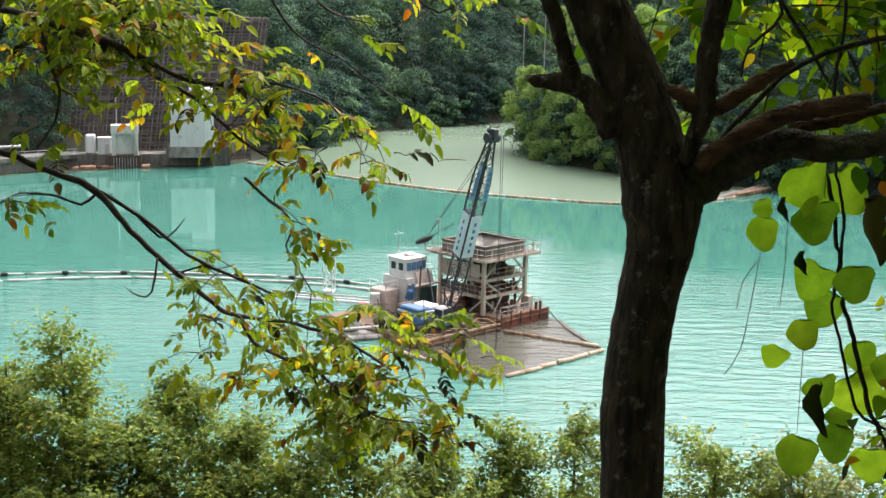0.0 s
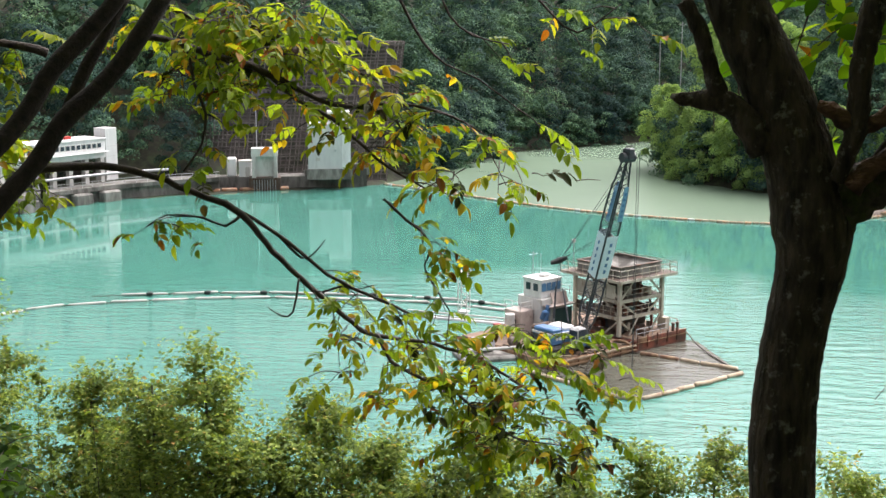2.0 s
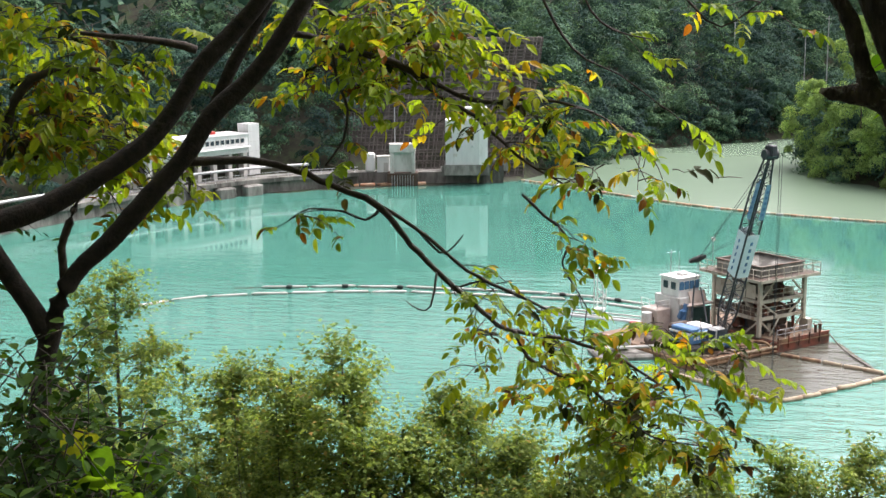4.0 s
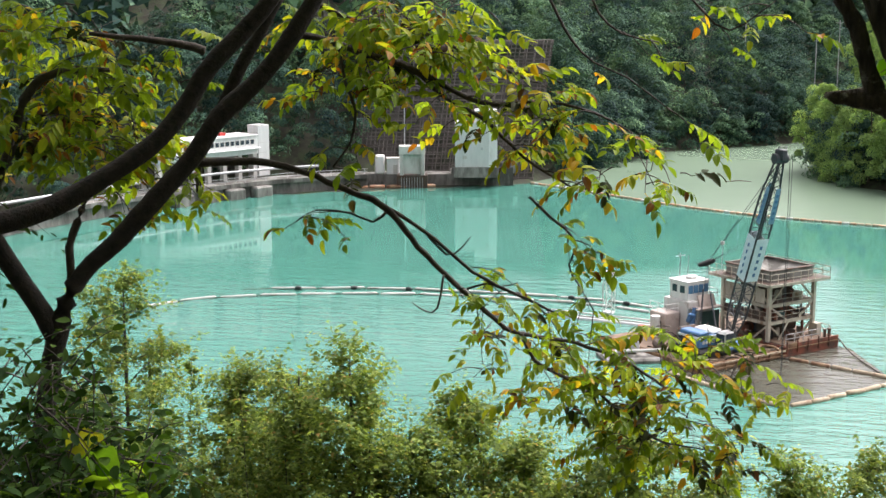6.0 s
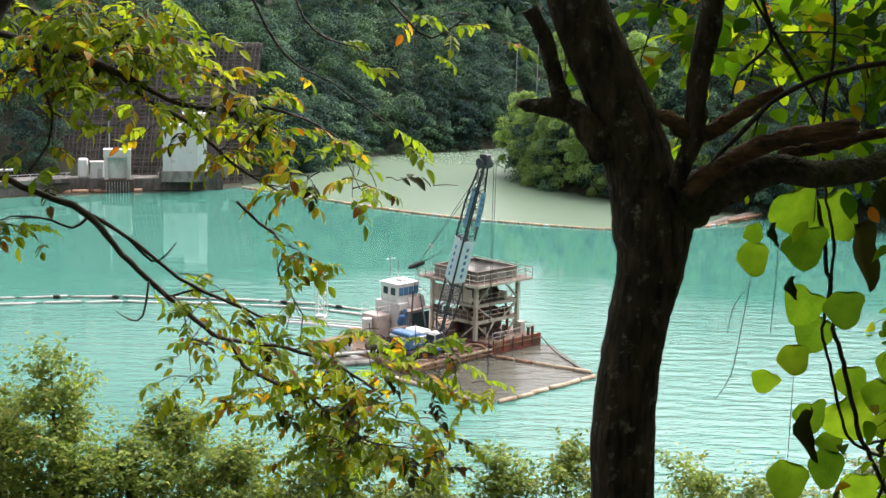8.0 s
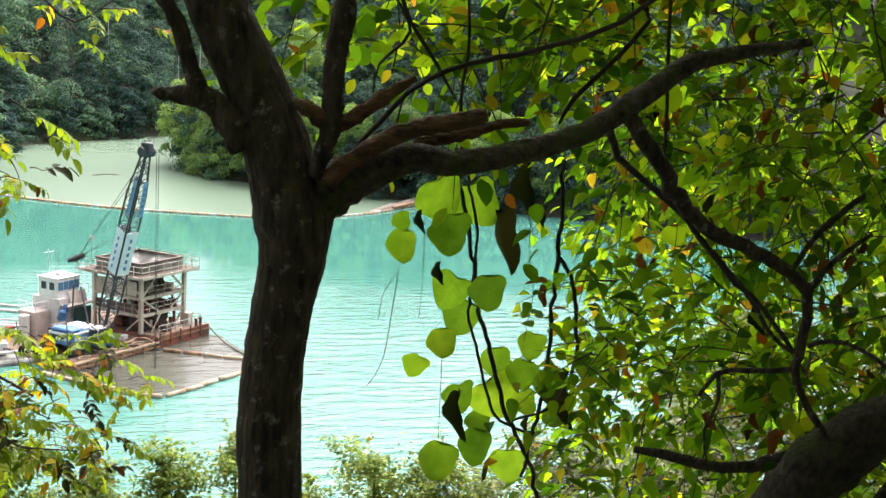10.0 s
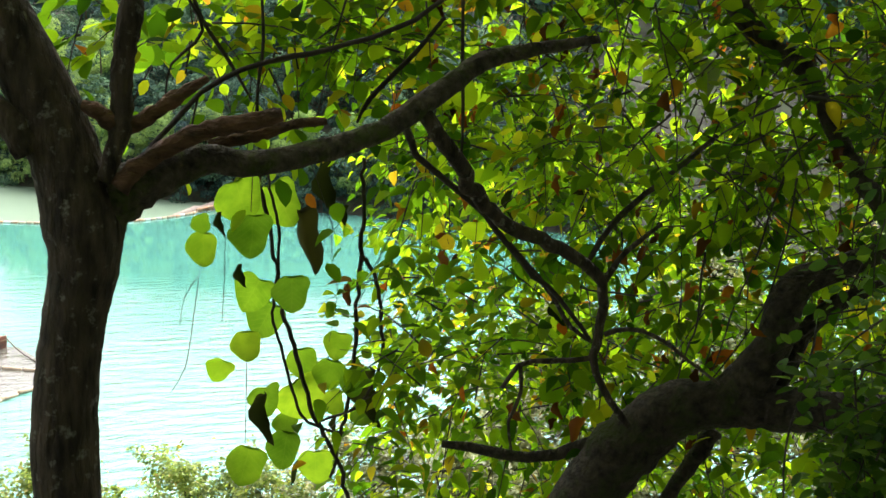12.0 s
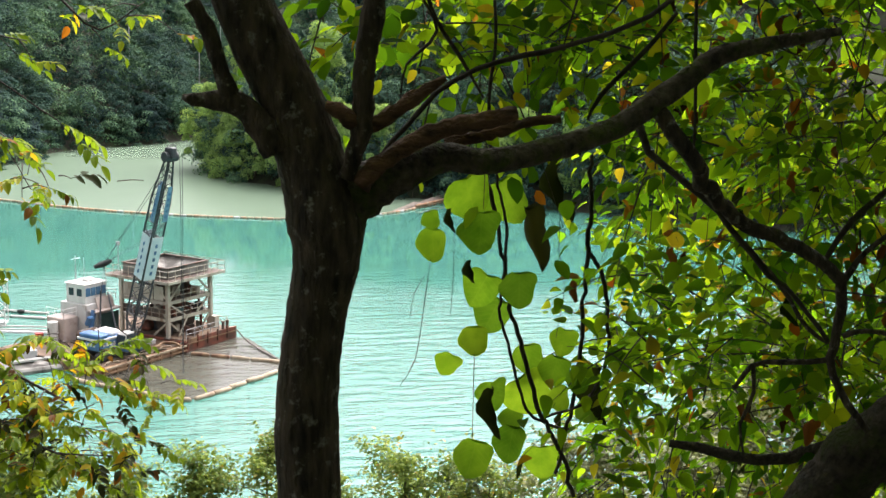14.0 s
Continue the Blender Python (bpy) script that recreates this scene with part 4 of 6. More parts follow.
def crane():
    """A crawler crane: tracks, house, cab, lattice boom, gantry and ropes."""
    ob = thing("crawler_crane", "blue and white crawler crane with a dark lattice boom", "crane", *PLAT)
    cx, cy = -16.6, 3.6
    for s in (-1, 1):
        t = part("track", box((5.0, 0.9, 1.0), (cx, cy + s * 1.7, 0.92), bevel=0.3), BLACK, ob)
        for i in range(6):
            part("roller", bar((cx - 1.9 + i * 0.76, cy + s * 1.7 - 0.48, 1.3), (cx - 1.9 + i * 0.76, cy + s * 1.7 + 0.48, 1.3), 0.28, seg=10), CRANE_DARK, t)
    part("turntable", bar((cx, cy, 1.5), (cx, cy, 2.0), 1.2, seg=16), CRANE_DARK, ob)
    hx, hy = cx - 0.3, cy - 0.2
    part("house", box((3.6, 3.0, 1.25), (hx, hy, 1.95), bevel=0.12), CRANE_BLUE, ob)
    part("house_top", box((1.6, 2.4, 0.4), (hx + 0.9, hy, 3.2), bevel=0.2), CABIN_WHITE, ob, "white rounded engine cover")
    part("engine_cover", box((1.4, 2.8, 0.4), (hx - 1.0, hy, 3.2), bevel=0.12), CRANE_BLUE, ob)
    part("stripe", box((3.66, 3.06, 0.22), (hx, hy, 2.95), bevel=0.03), CABIN_WHITE, ob)
    for k in range(4):
        part("writing_bar", box((0.3, 0.05, 0.3), (hx - 1.1 + k * 0.45, hy - 1.52, 2.4), bevel=0.01), CABIN_WHITE, ob)
        part("writing_bar", box((0.05, 0.26, 0.3), (hx - 1.82, hy - 0.8 + k * 0.4, 2.4), bevel=0.01), CABIN_WHITE, ob)
    part("engine_door", box((0.06, 1.1, 0.7), (hx - 1.8, hy + 0.85, 2.2), bevel=0.02), GLASS, ob, "dark louvred engine door")
    part("counterweight", box((2.6, 0.9, 1.5), (hx, hy + 2.0, 2.0), bevel=0.25), DIRTY, ob)
    c = part("cab", box((1.5, 1.4, 2.0), (cx + 1.0, cy - 2.4, 1.6), bevel=0.25), CABIN_WHITE, ob)
    part("windscreen", box((1.3, 0.08, 1.1), (cx + 1.0, cy - 3.1, 2.4), bevel=0.02), GLASS, c)
    part("side_window", box((0.08, 1.1, 1.0), (cx + 0.23, cy - 2.4, 2.4), bevel=0.02), GLASS, c)
    part("cab_stripe", box((1.54, 1.44, 0.5), (cx + 1.0, cy - 2.4, 1.66), bevel=0.2), CRANE_BLUE, c)
    # lattice boom from its foot to the head
    foot, head = Vector((-14.5, 1.8, 2.2)), Vector((-16.05, -5.45, 21.8))
    d = (head - foot).normalized()
    side = d.cross(Vector((0.2, 1, 0.35))).normalized()
    back = d.cross(side).normalized()
    Ln = (head - foot).length
    half = lambda s: 0.66 * min(1.0, 0.35 + s * 4.0, 0.40 + (1 - s) * 2.6)
    corner = lambda s, i, j: foot + d * (Ln * s) + side * i * half(s) + back * j * half(s)
    n = 24
    for i in (-1, 1):
        for j in (-1, 1):
            limb("boom_chord", [(*corner(q, i, j), 0.1) for q in (0, 0.08, 0.163, 0.4, 0.77, 0.88, 1.0)], CRANE_DARK, ob, seg=6, step=2.0, rough=0)
    for f, (a, b) in enumerate((((-1, -1), (1, -1)), ((1, -1), (1, 1)), ((1, 1), (-1, 1)), ((-1, 1), (-1, -1)))):
        for k in range(n):
            p, q = (a, b) if k % 2 else (b, a)
            bm = bmesh.new()
            bar(corner(k / n, *p), corner((k + 1) / n, *q), 0.045, bm, 5)
            part("lacing_bar", bm, CRANE_DARK, ob)
            if k % 2 == 0:
                bm = bmesh.new()
                bar(corner(k / n, *p), corner(k / n, *q), 0.04, bm, 5)
                part("lacing_strut", bm, CRANE_DARK, ob)
    for s0, s1 in ((0.37, 0.60), (0.68, 0.86)):
        for face in (-1, 1, 0):
            bm = bmesh.new()
            if face:
                a0, a1, b0, b1 = corner(s0, -1, face), corner(s0, 1, face), corner(s1, -1, face), corner(s1, 1, face)
            else:
                a0, a1, b0, b1 = corner(s0, 1, 1), corner(s0, 1, -1), corner(s1, 1, 1), corner(s1, 1, -1)
            if s0 > 0.6:
                a1, b1 = a0.lerp(a1, 0.45), b0.lerp(b1, 0.45)
            out = back * face if face else side
            off = out * 0.15
            vs = [bm.verts.new(p + off) for p in (a0, a1, b1, b0)] + [bm.verts.new(p + off + out * 0.03) for p in (a0, a1, b1, b0)]
            for q in ((3, 2, 1, 0), (4, 5, 6, 7), (0, 1, 5, 4), (1, 2, 6, 5), (2, 3, 7, 6), (3, 0, 4, 7)):
                bm.faces.new([vs[i] for i in q])
            ban = part("banner", bm, BANNER if s0 < 0.6 else SKY_BANNER, ob, "pale blue banner with a dark line of writing")
            for i in range(5):
                u, v = 0.12 + i * 0.16, 0.22 + i * 0.16
                m0, m1 = a0.lerp(b0, u), a1.lerp(b1, u)
                k0, k1 = a0.lerp(b0, v - 0.02), a1.lerp(b1, v - 0.02)
                part("writing_bar", beam(m0.lerp(m1, 0.5) + off * 1.35, k0.lerp(k1, 0.5) + off * 1.35, 0.26, 0.05), CRANE_BLUE, ban)
    h = part("boom_head", bar(head - side * 0.7, head + side * 0.7, 0.5, seg=12), CRANE_DARK, ob)
    part("head_frame", box((0.8, 1.0, 1.1), tuple(head + Vector((0, -0.1, -0.2))), bevel=0.1), CRANE_DARK, h)
    for i in (-1, 1):
        part("head_guard", bar(head + side * i * 0.45 + Vector((0, 0, 0.4)), head + side * i * 0.45 + Vector((0.1, -0.2, 1.1)), 0.05), CRANE_DARK, h)
    part("head_guard", bar(head + side * 0.45 + Vector((0.1, -0.2, 1.1)), head - side * 0.45 + Vector((0.1, -0.2, 1.1)), 0.05), CRANE_DARK, h)
    # gantry, bridle and pendant ropes
    g = Vector((-13.2, 6.6, 9.6))
    brid = part("bridle", limb_to_bm([(g.x - 0.9, g.y + 0.5, g.z - 0.3, 0.2), (g.x, g.y, g.z, 0.34), (g.x + 0.5, g.y - 0.6, g.z + 0.35, 0.18)]), BLACK, ob, "black bridle block")
    for i in (-1, 1):
        part("gantry_leg", bar((cx + 1.2, cy + 0.4 + i * 1.1, 3.8), (cx + 2.0, cy + 1.6 + i * 0.5, 7.0), 0.1), CRANE_DARK, ob)
        part("pendant_rope", bar(g, head + side * i * 0.3 + Vector((0, 0, -0.6)), 0.028, seg=5), CRANE_DARK, ob)
        part("luffing_rope", bar((cx + 2.0, cy + 1.6 + i * 0.4, 7.0), g, 0.03, seg=5), CRANE_DARK, ob)
        part("mid_rope", bar(g, corner(0.62, i, 1), 0.025, seg=5), CRANE_DARK, ob)
    drop = head + Vector((0.75, -0.55, 0))
    for i in (0, 0.35):
        part("hoist_rope", bar(drop + Vector((i, 0, 0)), (drop.x + i * 0.3, drop.y, 0.3), 0.03, seg=5), CRANE_DARK, ob)
    part("boom_foot", box((1.7, 1.2, 1.4), (-14.6, 2.2, 1.4), bevel=0.2), CRANE_DARK, ob)
    part("winch_cover", box((1.3, 1.3, 1.1), (-13.3, 2.0, 1.0), bevel=0.35), CRANE_BLUE, ob)


def limb_to_bm(points):
    V, F = limb_geometry(points, seg=8, step=0.15, rough=0.3)
    bm = bmesh.new()
    vs = [bm.verts.new(v) for v in V]
    for f in F:
        bm.faces.new([vs[i] for i in f])
    return bm


crane()


def deckhouse():
    """The white control house: lower block, wheelhouse with windows, machinery and rails."""
    ob = thing("control_house", "white two-storey control house with blue wheelhouse windows", "deckhouse", *PLAT)
    part("lower_house", box((3.7, 3.8, 3.8), (-11.2, 11.5, 0.9), bevel=0.05), CABIN_WHITE, ob)
    part("side_block", box((2.0, 2.6, 2.6), (-14.2, 11.9, 0.9), bevel=0.08), PINKISH, ob)
    part("teal_side", box((2.6, 0.1, 2.4), (-10.0, 9.22, 1.1), bevel=0.02), TEAL, ob, "dark teal open side")
    part("front_plate", box((3.8, 1.3, 0.16), (-10.8, 9.1, 3.9), bevel=0.03), PINKISH, ob)
    part("sloped_plate", box((2.4, 0.14, 1.3), (-10.4, 9.5, 4.0), bevel=0.03, tilt=(-22, 0)), PINKISH, ob, "faded pink sloped plate below the windows")
    wh = part("wheelhouse", box((3.1, 2.8, 2.0), (-11.2, 11.4, 4.7), bevel=0.06), CABIN_WHITE, ob)
    part("roof", box((3.35, 3.05, 0.14), (-11.2, 11.4, 6.7), bevel=0.04), CABIN_WHITE, wh)
    for i in range(4):
        part("window", box((0.64, 0.08, 0.9), (-12.3 + i * 0.74, 9.97, 5.5), bevel=0.02), BLUE_GLASS, wh)
    for y in (10.8, 12.0):
        part("window", box((0.08, 0.7, 0.8), (-12.77, y, 5.5), bevel=0.02), GLASS, wh)
    part("dome", box((1.1, 0.9, 0.36), (-11.0, 11.3, 6.82), bevel=0.2), CABIN_WHITE, wh)
    m = part("antenna_mast", bar((-11.9, 12.2, 6.8), (-11.9, 12.2, 9.6), 0.05), GALV, ob)
    part("antenna_bar", bar((-12.5, 12.2, 9.3), (-11.2, 12.2, 9.3), 0.04), GALV, m)
    part("antenna_mast", bar((-10.9, 12.0, 6.8), (-10.9, 12.0, 9.3), 0.04), GALV, ob)
    rails(ob, [(-15.2, 13.2), (-15.2, 10.6), (-13.4, 10.6)], 3.5, 1.0, 0.035, CABIN_WHITE)
    rails(ob, [(-8.9, 13.2), (-8.9, 9.4)], 4.8, 1.0, 0.035, CABIN_WHITE)
    part("vent_drum", bar((-15.8, 11.6, 0.9), (-15.8, 11.6, 3.2), 0.55, seg=14), CABIN_WHITE, ob)
    part("red_drum", bar((-16.6, 12.8, 0.9), (-16.6, 12.8, 2.0), 0.45, seg=12), RED, ob, "red steel drum")
    part("machine_arm", box((0.9, 0.5, 1.1), (-13.2, 8.9, 2.6), bevel=0.3, tilt=(20, 10)), CRANE_BLUE, ob, "blue machine arm beside the house")
    part("arm", beam((-13.6, 8.6, 1.2), (-12.6, 8.9, 4.2), 0.4, 0.4), CRANE_BLUE, ob)
    for i in range(3):
        part("pipe", bar((-12.8 + i * 0.5, 9.1, 1.0), (-12.5 + i * 0.5, 9.1, 3.8), 0.1, seg=8), GALV, ob)


deckhouse()


def pontoon():
    """The low pontoon that carries the pipe and a small white lattice mast."""
    ob = thing("pontoon", "low pale grey pontoon with pipes and a white lattice mast", "pontoon", (-9.0, 146.5, 0), 165)
    part("deck", box((13, 1.5, 0.5), (4.5, 0, -0.35), bevel=0.15), GALV, ob)
    for i in range(2):
        part("pipe", bar((-2, -0.8 + i * 1.5, 0.4), (12, -0.8 + i * 1.5, 0.4), 0.1, seg=8), FLOAT_WHITE, ob)
    mast = part("mast", box((1.2, 1.2, 0.3), (5.4, -2.6, 0.2), bevel=0.05), CABIN_WHITE, ob)
    for x in (4.85, 5.95):
        for y in (-3.15, -2.05):
            part("mast_leg", bar((x, y, 0.4), (x, y, 5.0), 0.07), CABIN_WHITE, mast)
    for i in range(4):
        z = 0.6 + i * 1.1
        part("mast_brace", bar((4.85, -3.15, z), (5.95, -3.15, z + 1.1), 0.05), CABIN_WHITE, mast)
        part("mast_brace", bar((4.85, -2.05, z + 1.1), (4.85, -3.15, z), 0.05), CABIN_WHITE, mast)
        part("mast_brace", bar((5.95, -2.05, z), (4.85, -2.05, z + 1.1), 0.05), CABIN_WHITE, mast)
    part("mast_head", box((1.35, 1.35, 0.4), (5.4, -2.6, 4.9), bevel=0.05), CABIN_WHITE, mast)
    ob = thing("work_punt", "pale grey work punt with deck machinery beside the barge", "punt", (-8.2, 131.5, 0), 20)
    part("hull", box((9, 4.5, 1.0), (0, 0, -0.5), bevel=0.2), CONCRETE, ob)
    part("engine_box", box((2.2, 1.6, 1.2), (-1.5, 0.6, 0.7), bevel=0.1), GALV, ob)
    part("pipe", bar((-3.5, -1, 1.1), (3.8, -1, 1.1), 0.2), FLOAT_WHITE, ob)
    part("winch", bar((1.8, -0.4, 1.3), (1.8, 1.1, 1.3), 0.5, seg=12), DIRTY, ob)


pontoon()

# ---- the pond held by floats beside the barge ----
flat_sheet("water_pond", [(-6, 127.0), (0.9, 120.4), (5.6, 117.2), (11.2, 121.9), (16.5, 127.2), (13.2, 140.0), (11.0, 141.0), (-2, 129.5)], 0.03, MUD_WATER, "brown muddy water held between the floats")
float_line("pond_boom", "tan cloth-covered floats round the muddy pond", "boom", [(-6.2, 126.8), (0.9, 120.3), (5.6, 117.1), (11.2, 121.8), (16.6, 127.1)], 2.3, 0.12, 0.27, [FLOAT_TAN], group="pond floats")
float_line("pond_boom", "brown wet floats across the muddy pond", "boom", [(5.6, 134.2), (10.8, 131.6), (16.2, 128.4)], 2.1, 0.1, 0.26, [FLOAT_TAN, OCHRE], group="pond floats")
rope = thing("mooring_line", "dark wet mooring line from the barge to the floats", "rope")
limb("line", [(11.9, 140.2, 1.1, 0.07), (13.2, 136.5, 0.25, 0.07), (15.0, 131.0, 0.12, 0.07), (16.4, 127.4, 0.15, 0.07)], ROPE, rope, seg=6, step=0.3)
spit = thing("gravel_spit", "low pale gravel spit with drift logs at the water", "spit")
limb("bank", [(48.5, 231.8, -0.1, 0.4), (53, 237, 0.0, 0.7), (58, 242, 0.0, 1.0), (63, 247.5, 0.1, 1.3)], SAND, spit, seg=12, step=0.7, rough=0.35)
limb("drift_log", [(54, 235.6, 0.55, 0.3), (62, 243.5, 0.8, 0.22)], FLOAT_ORANGE, spit, seg=8, step=1.0)
drift = thing("drift_branch", "small dark branch afloat in the silty water", "branch")
limb("stick", [(-1, 282, 0.05, 0.12), (2, 283.5, 0.16, 0.1), (4.6, 283, 0.05, 0.05)], BARK, drift, seg=6, step=0.5)

# ---- trees of the slope below the path ----
def leaf_cloud_on_twigs(rng, starts, dirs, lengths, per, size, shape, droop=0.4, jitter=0.12):
    """Leaves set in two ranks along short twigs that curve down; gives the leaves and the twigs' lines."""
    P, A, N, S, lines = [], [], [], [], []
    for s, d, L in zip(starts, dirs, lengths):
        d = d / np.linalg.norm(d)
        side = np.cross(d, [0, 0, 1.0])
        side /= max(np.linalg.norm(side), 1e-3)
        t = (np.arange(per) + rng.uniform(0.1, 0.9, per)) / per
        pts = s + d * (L * t)[:, None] + np.array([0, 0, -1.0]) * (droop * L * t ** 2)[:, None]
        sg = np.where(np.arange(per) % 2, 1.0, -1.0)
        a = side * sg[:, None] + d * 0.7 + np.array([0, 0, -0.35]) + rng.normal(0, 0.35, (per, 3))
        P.append(pts + rng.normal(0, jitter * L * 0.3, (per, 3)))
        A.append(a)
        N.append(np.array([0, 0, 1.0]) + rng.normal(0, 0.45, (per, 3)))
        S.append(rng.uniform(0.65, 1.2, per) * size)
        lines.append([(*s, 0.012), (*(s + d * L * 0.5 + np.array([0, 0, -droop * L * 0.25])), 0.007), (*(s + d * L + np.array([0, 0, -droop * L])), 0.003)])
    return (np.concatenate(P), np.concatenate(A), np.concatenate(N), np.concatenate(S), shape), lines


def twig_mesh(name, lines, material, seg=4, step=0.2, thick=1.0):
    V, F = [], []
    for l in lines:
        l = [(x, y, z, r * thick) for x, y, z, r in l]
        v, f = limb_geometry(l, seg=seg, step=step, rough=0)
        o = len(V)
        V += v
        F += [tuple(i + o for i in q) for q in f]
    return mesh_of(name, V, F, material, True)


SMALL_WIDE = (np.array([(0, 0, 0), (-0.33, 0.42, 0.12), (0, 1, -0.14), (0.33, 0.48, 0.1)], float), [(0, 3, 2, 1)])


def slope_tree(rng, top, height, width, label, leaf=0.112, twigs=700, material=None):
    """A young broadleaf tree, given by the place of its top."""
    x, y, z = top
    z -= 0.25
    ob = thing("tree", label, "tree", (x, y, z - height), group="trees on the slope")
    lean = rng.normal(0, 0.25, 2)
    limb("trunk", [(lean[0], lean[1], -0.6, 0.10), (0, 0, height * 0.4, 0.07), (-lean[0] * 0.4, 0, height * 0.75, 0.035), (0, 0, height * 0.98, 0.015)], BARK, ob, seg=8, step=0.4)
    starts, dirs, lens = [], [], []
    n = int(rng.integers(24, 32))
    width *= 1.55
    for i in range(n):
        h = height * (0.12 + 0.86 * (i + rng.uniform(0, 1)) / n)
        q = max(0.0, 1 - (h / height - 0.12) / 0.88)
        L = width * (0.08 + 0.92 * q) * rng.uniform(0.5, 1.3)
        a = i * 2.4 + rng.uniform(-0.5, 0.5)
        d = np.array([cos(a), sin(a), rng.uniform(0.1, 0.6)])
        e = np.array([0, 0, h]) + d * L
        pts = [(0, 0, h, 0.035 * q + 0.012), (*(np.array([0, 0, h]) + d * L * 0.5 + [0, 0, 0.06 * L]), 0.02 * q + 0.006), (*e, 0.004)]
        limb("limb", pts, TWIG, ob, seg=5, step=0.5)
        m = twigs // n
        t = rng.uniform(0.3, 1.08, m)
        base = np.array([0, 0, h]) + d * (L * t)[:, None]
        starts += list(base + rng.normal(0, 0.13, (m, 3)))
        dd = d * 0.5 + rng.normal(0, 0.55, (m, 3)) * [1, 1, 0.5] + np.array([0, 0, 0.25])
        dirs += list(dd)
        lens += list(rng.uniform(0.35, 0.85, m))
    # upright shoots that give the crown its pointed outline
    for k in range(6):
        foot = np.array([rng.normal(0, 0.3 * width), rng.normal(0, 0.3 * width), height * rng.uniform(0.5, 0.7)])
        if k == 0:
            foot[:2] = 0
        tip = np.array([foot[0] * 1.1, foot[1] * 1.1, height * (1.0 if k == 0 else rng.uniform(0.76, 0.98))])
        limb("shoot", [(*foot, 0.014), (*((foot + tip) / 2), 0.009), (*tip, 0.004)], TWIG, ob, seg=5, step=0.5)
        for t in np.arange(0.1, 1.0, 0.045):
            starts.append(foot + (tip - foot) * t)
            dirs.append(np.array([rng.normal(0, 0.7), rng.normal(0, 0.7), 0.55]))
            lens.append(0.12 + 0.55 * (1 - t))
    g, lines = leaf_cloud_on_twigs(rng, np.array(starts), np.array(dirs), lens, 21, leaf, SMALL_WIDE, 0.15, 0.3)
    piece("crown", leaves_mesh("slope_crown", [g], material or MID_LEAF), ob)
    return ob


rng = np.random.default_rng(21)
for (x, y, top), h, w, lab in (
        ((-13.6, 26.8, 29.5), 10.5, 2.7, "tall slender young tree with pale green leaves"), ((-15.6, 27.5, 26.6), 8.0, 1.7, "young tree with dull green leaves on the slope"),
        ((-10.5, 26.0, 27.8), 8.6, 1.25, "narrow young tree with dark green leaves"), ((-8.2, 23.4, 28.4), 8.2, 1.3, "bushy young tree with a pointed leafy top"),
        ((-7.0, 22.9, 28.95), 8.6, 1.5, "young broadleaf tree with several pointed shoots"), ((-5.0, 24.5, 27.8), 8.0, 1.8, "spreading young tree with dark green leaves"),
        ((-1.5, 22.0, 28.3), 8.0, 1.6, "rounded young tree with olive green leaves"), ((-2.6, 22.8, 27.0), 7.0, 1.8, "low leafy young tree on the slope"),
        ((-9.3, 24.5, 26.9), 7.6, 1.7, "low bushy tree with olive leaves"), ((-6.1, 24.0, 27.2), 7.4, 1.7, "bushy young tree with dull green leaves"),
        ((-3.7, 23.5, 27.2), 7.4, 1.7, "bushy young tree with fresh green leaves"), ((-0.2, 23.6, 26.7), 7.0, 1.5, "low olive green bush on the slope"), ((-11.8, 24.5, 26.6), 7.4, 1.8, "low leafy bush on the slope"),
        ((1.5, 27.0, 25.9), 8.0, 0.55, "thin young tree with sparse leaves"), ((3.0, 26.9, 26.1), 8.2, 2.6, "rounded bush with fresh green leaves"),
        ((5.5, 24.4, 26.55), 7.6, 3.0, "rounded bush with greyish leaves and dry tips"), ((7.2, 24.0, 26.45), 7.4, 3.0, "low bush with greyish green leaves"),
        ((9.2, 23.2, 27.25), 7.2, 2.6, "leafy bush with pale leaves above the water"), ((12.0, 22.2, 30.0), 8.6, 2.5, "tall bush with pale dusty leaves"), ((10.2, 20.0, 28.6), 7.0, 1.9, "bush with pale dusty leaves"),
        ((15.0, 20.2, 31.7), 8.8, 2.8, "tall bush with pale dusty green leaves"), ((18.0, 18.5, 32.2), 8.8, 2.8, "tall leafy bush beside the thicket"),
        ((11.0, 18.5, 30.2), 7.2, 2.8, "dense bush with pale dusty leaves"), ((13.6, 17.6, 31.0), 7.6, 2.8, "dense bush with pale dusty leaves"), ((8.8, 17.8, 28.6), 6.2, 2.4, "low bush with pale dusty leaves")):
    slope_tree(rng, (x, y, top), h, w, lab, material=PALE_LEAF if "pale" in lab and x > 0 else None)


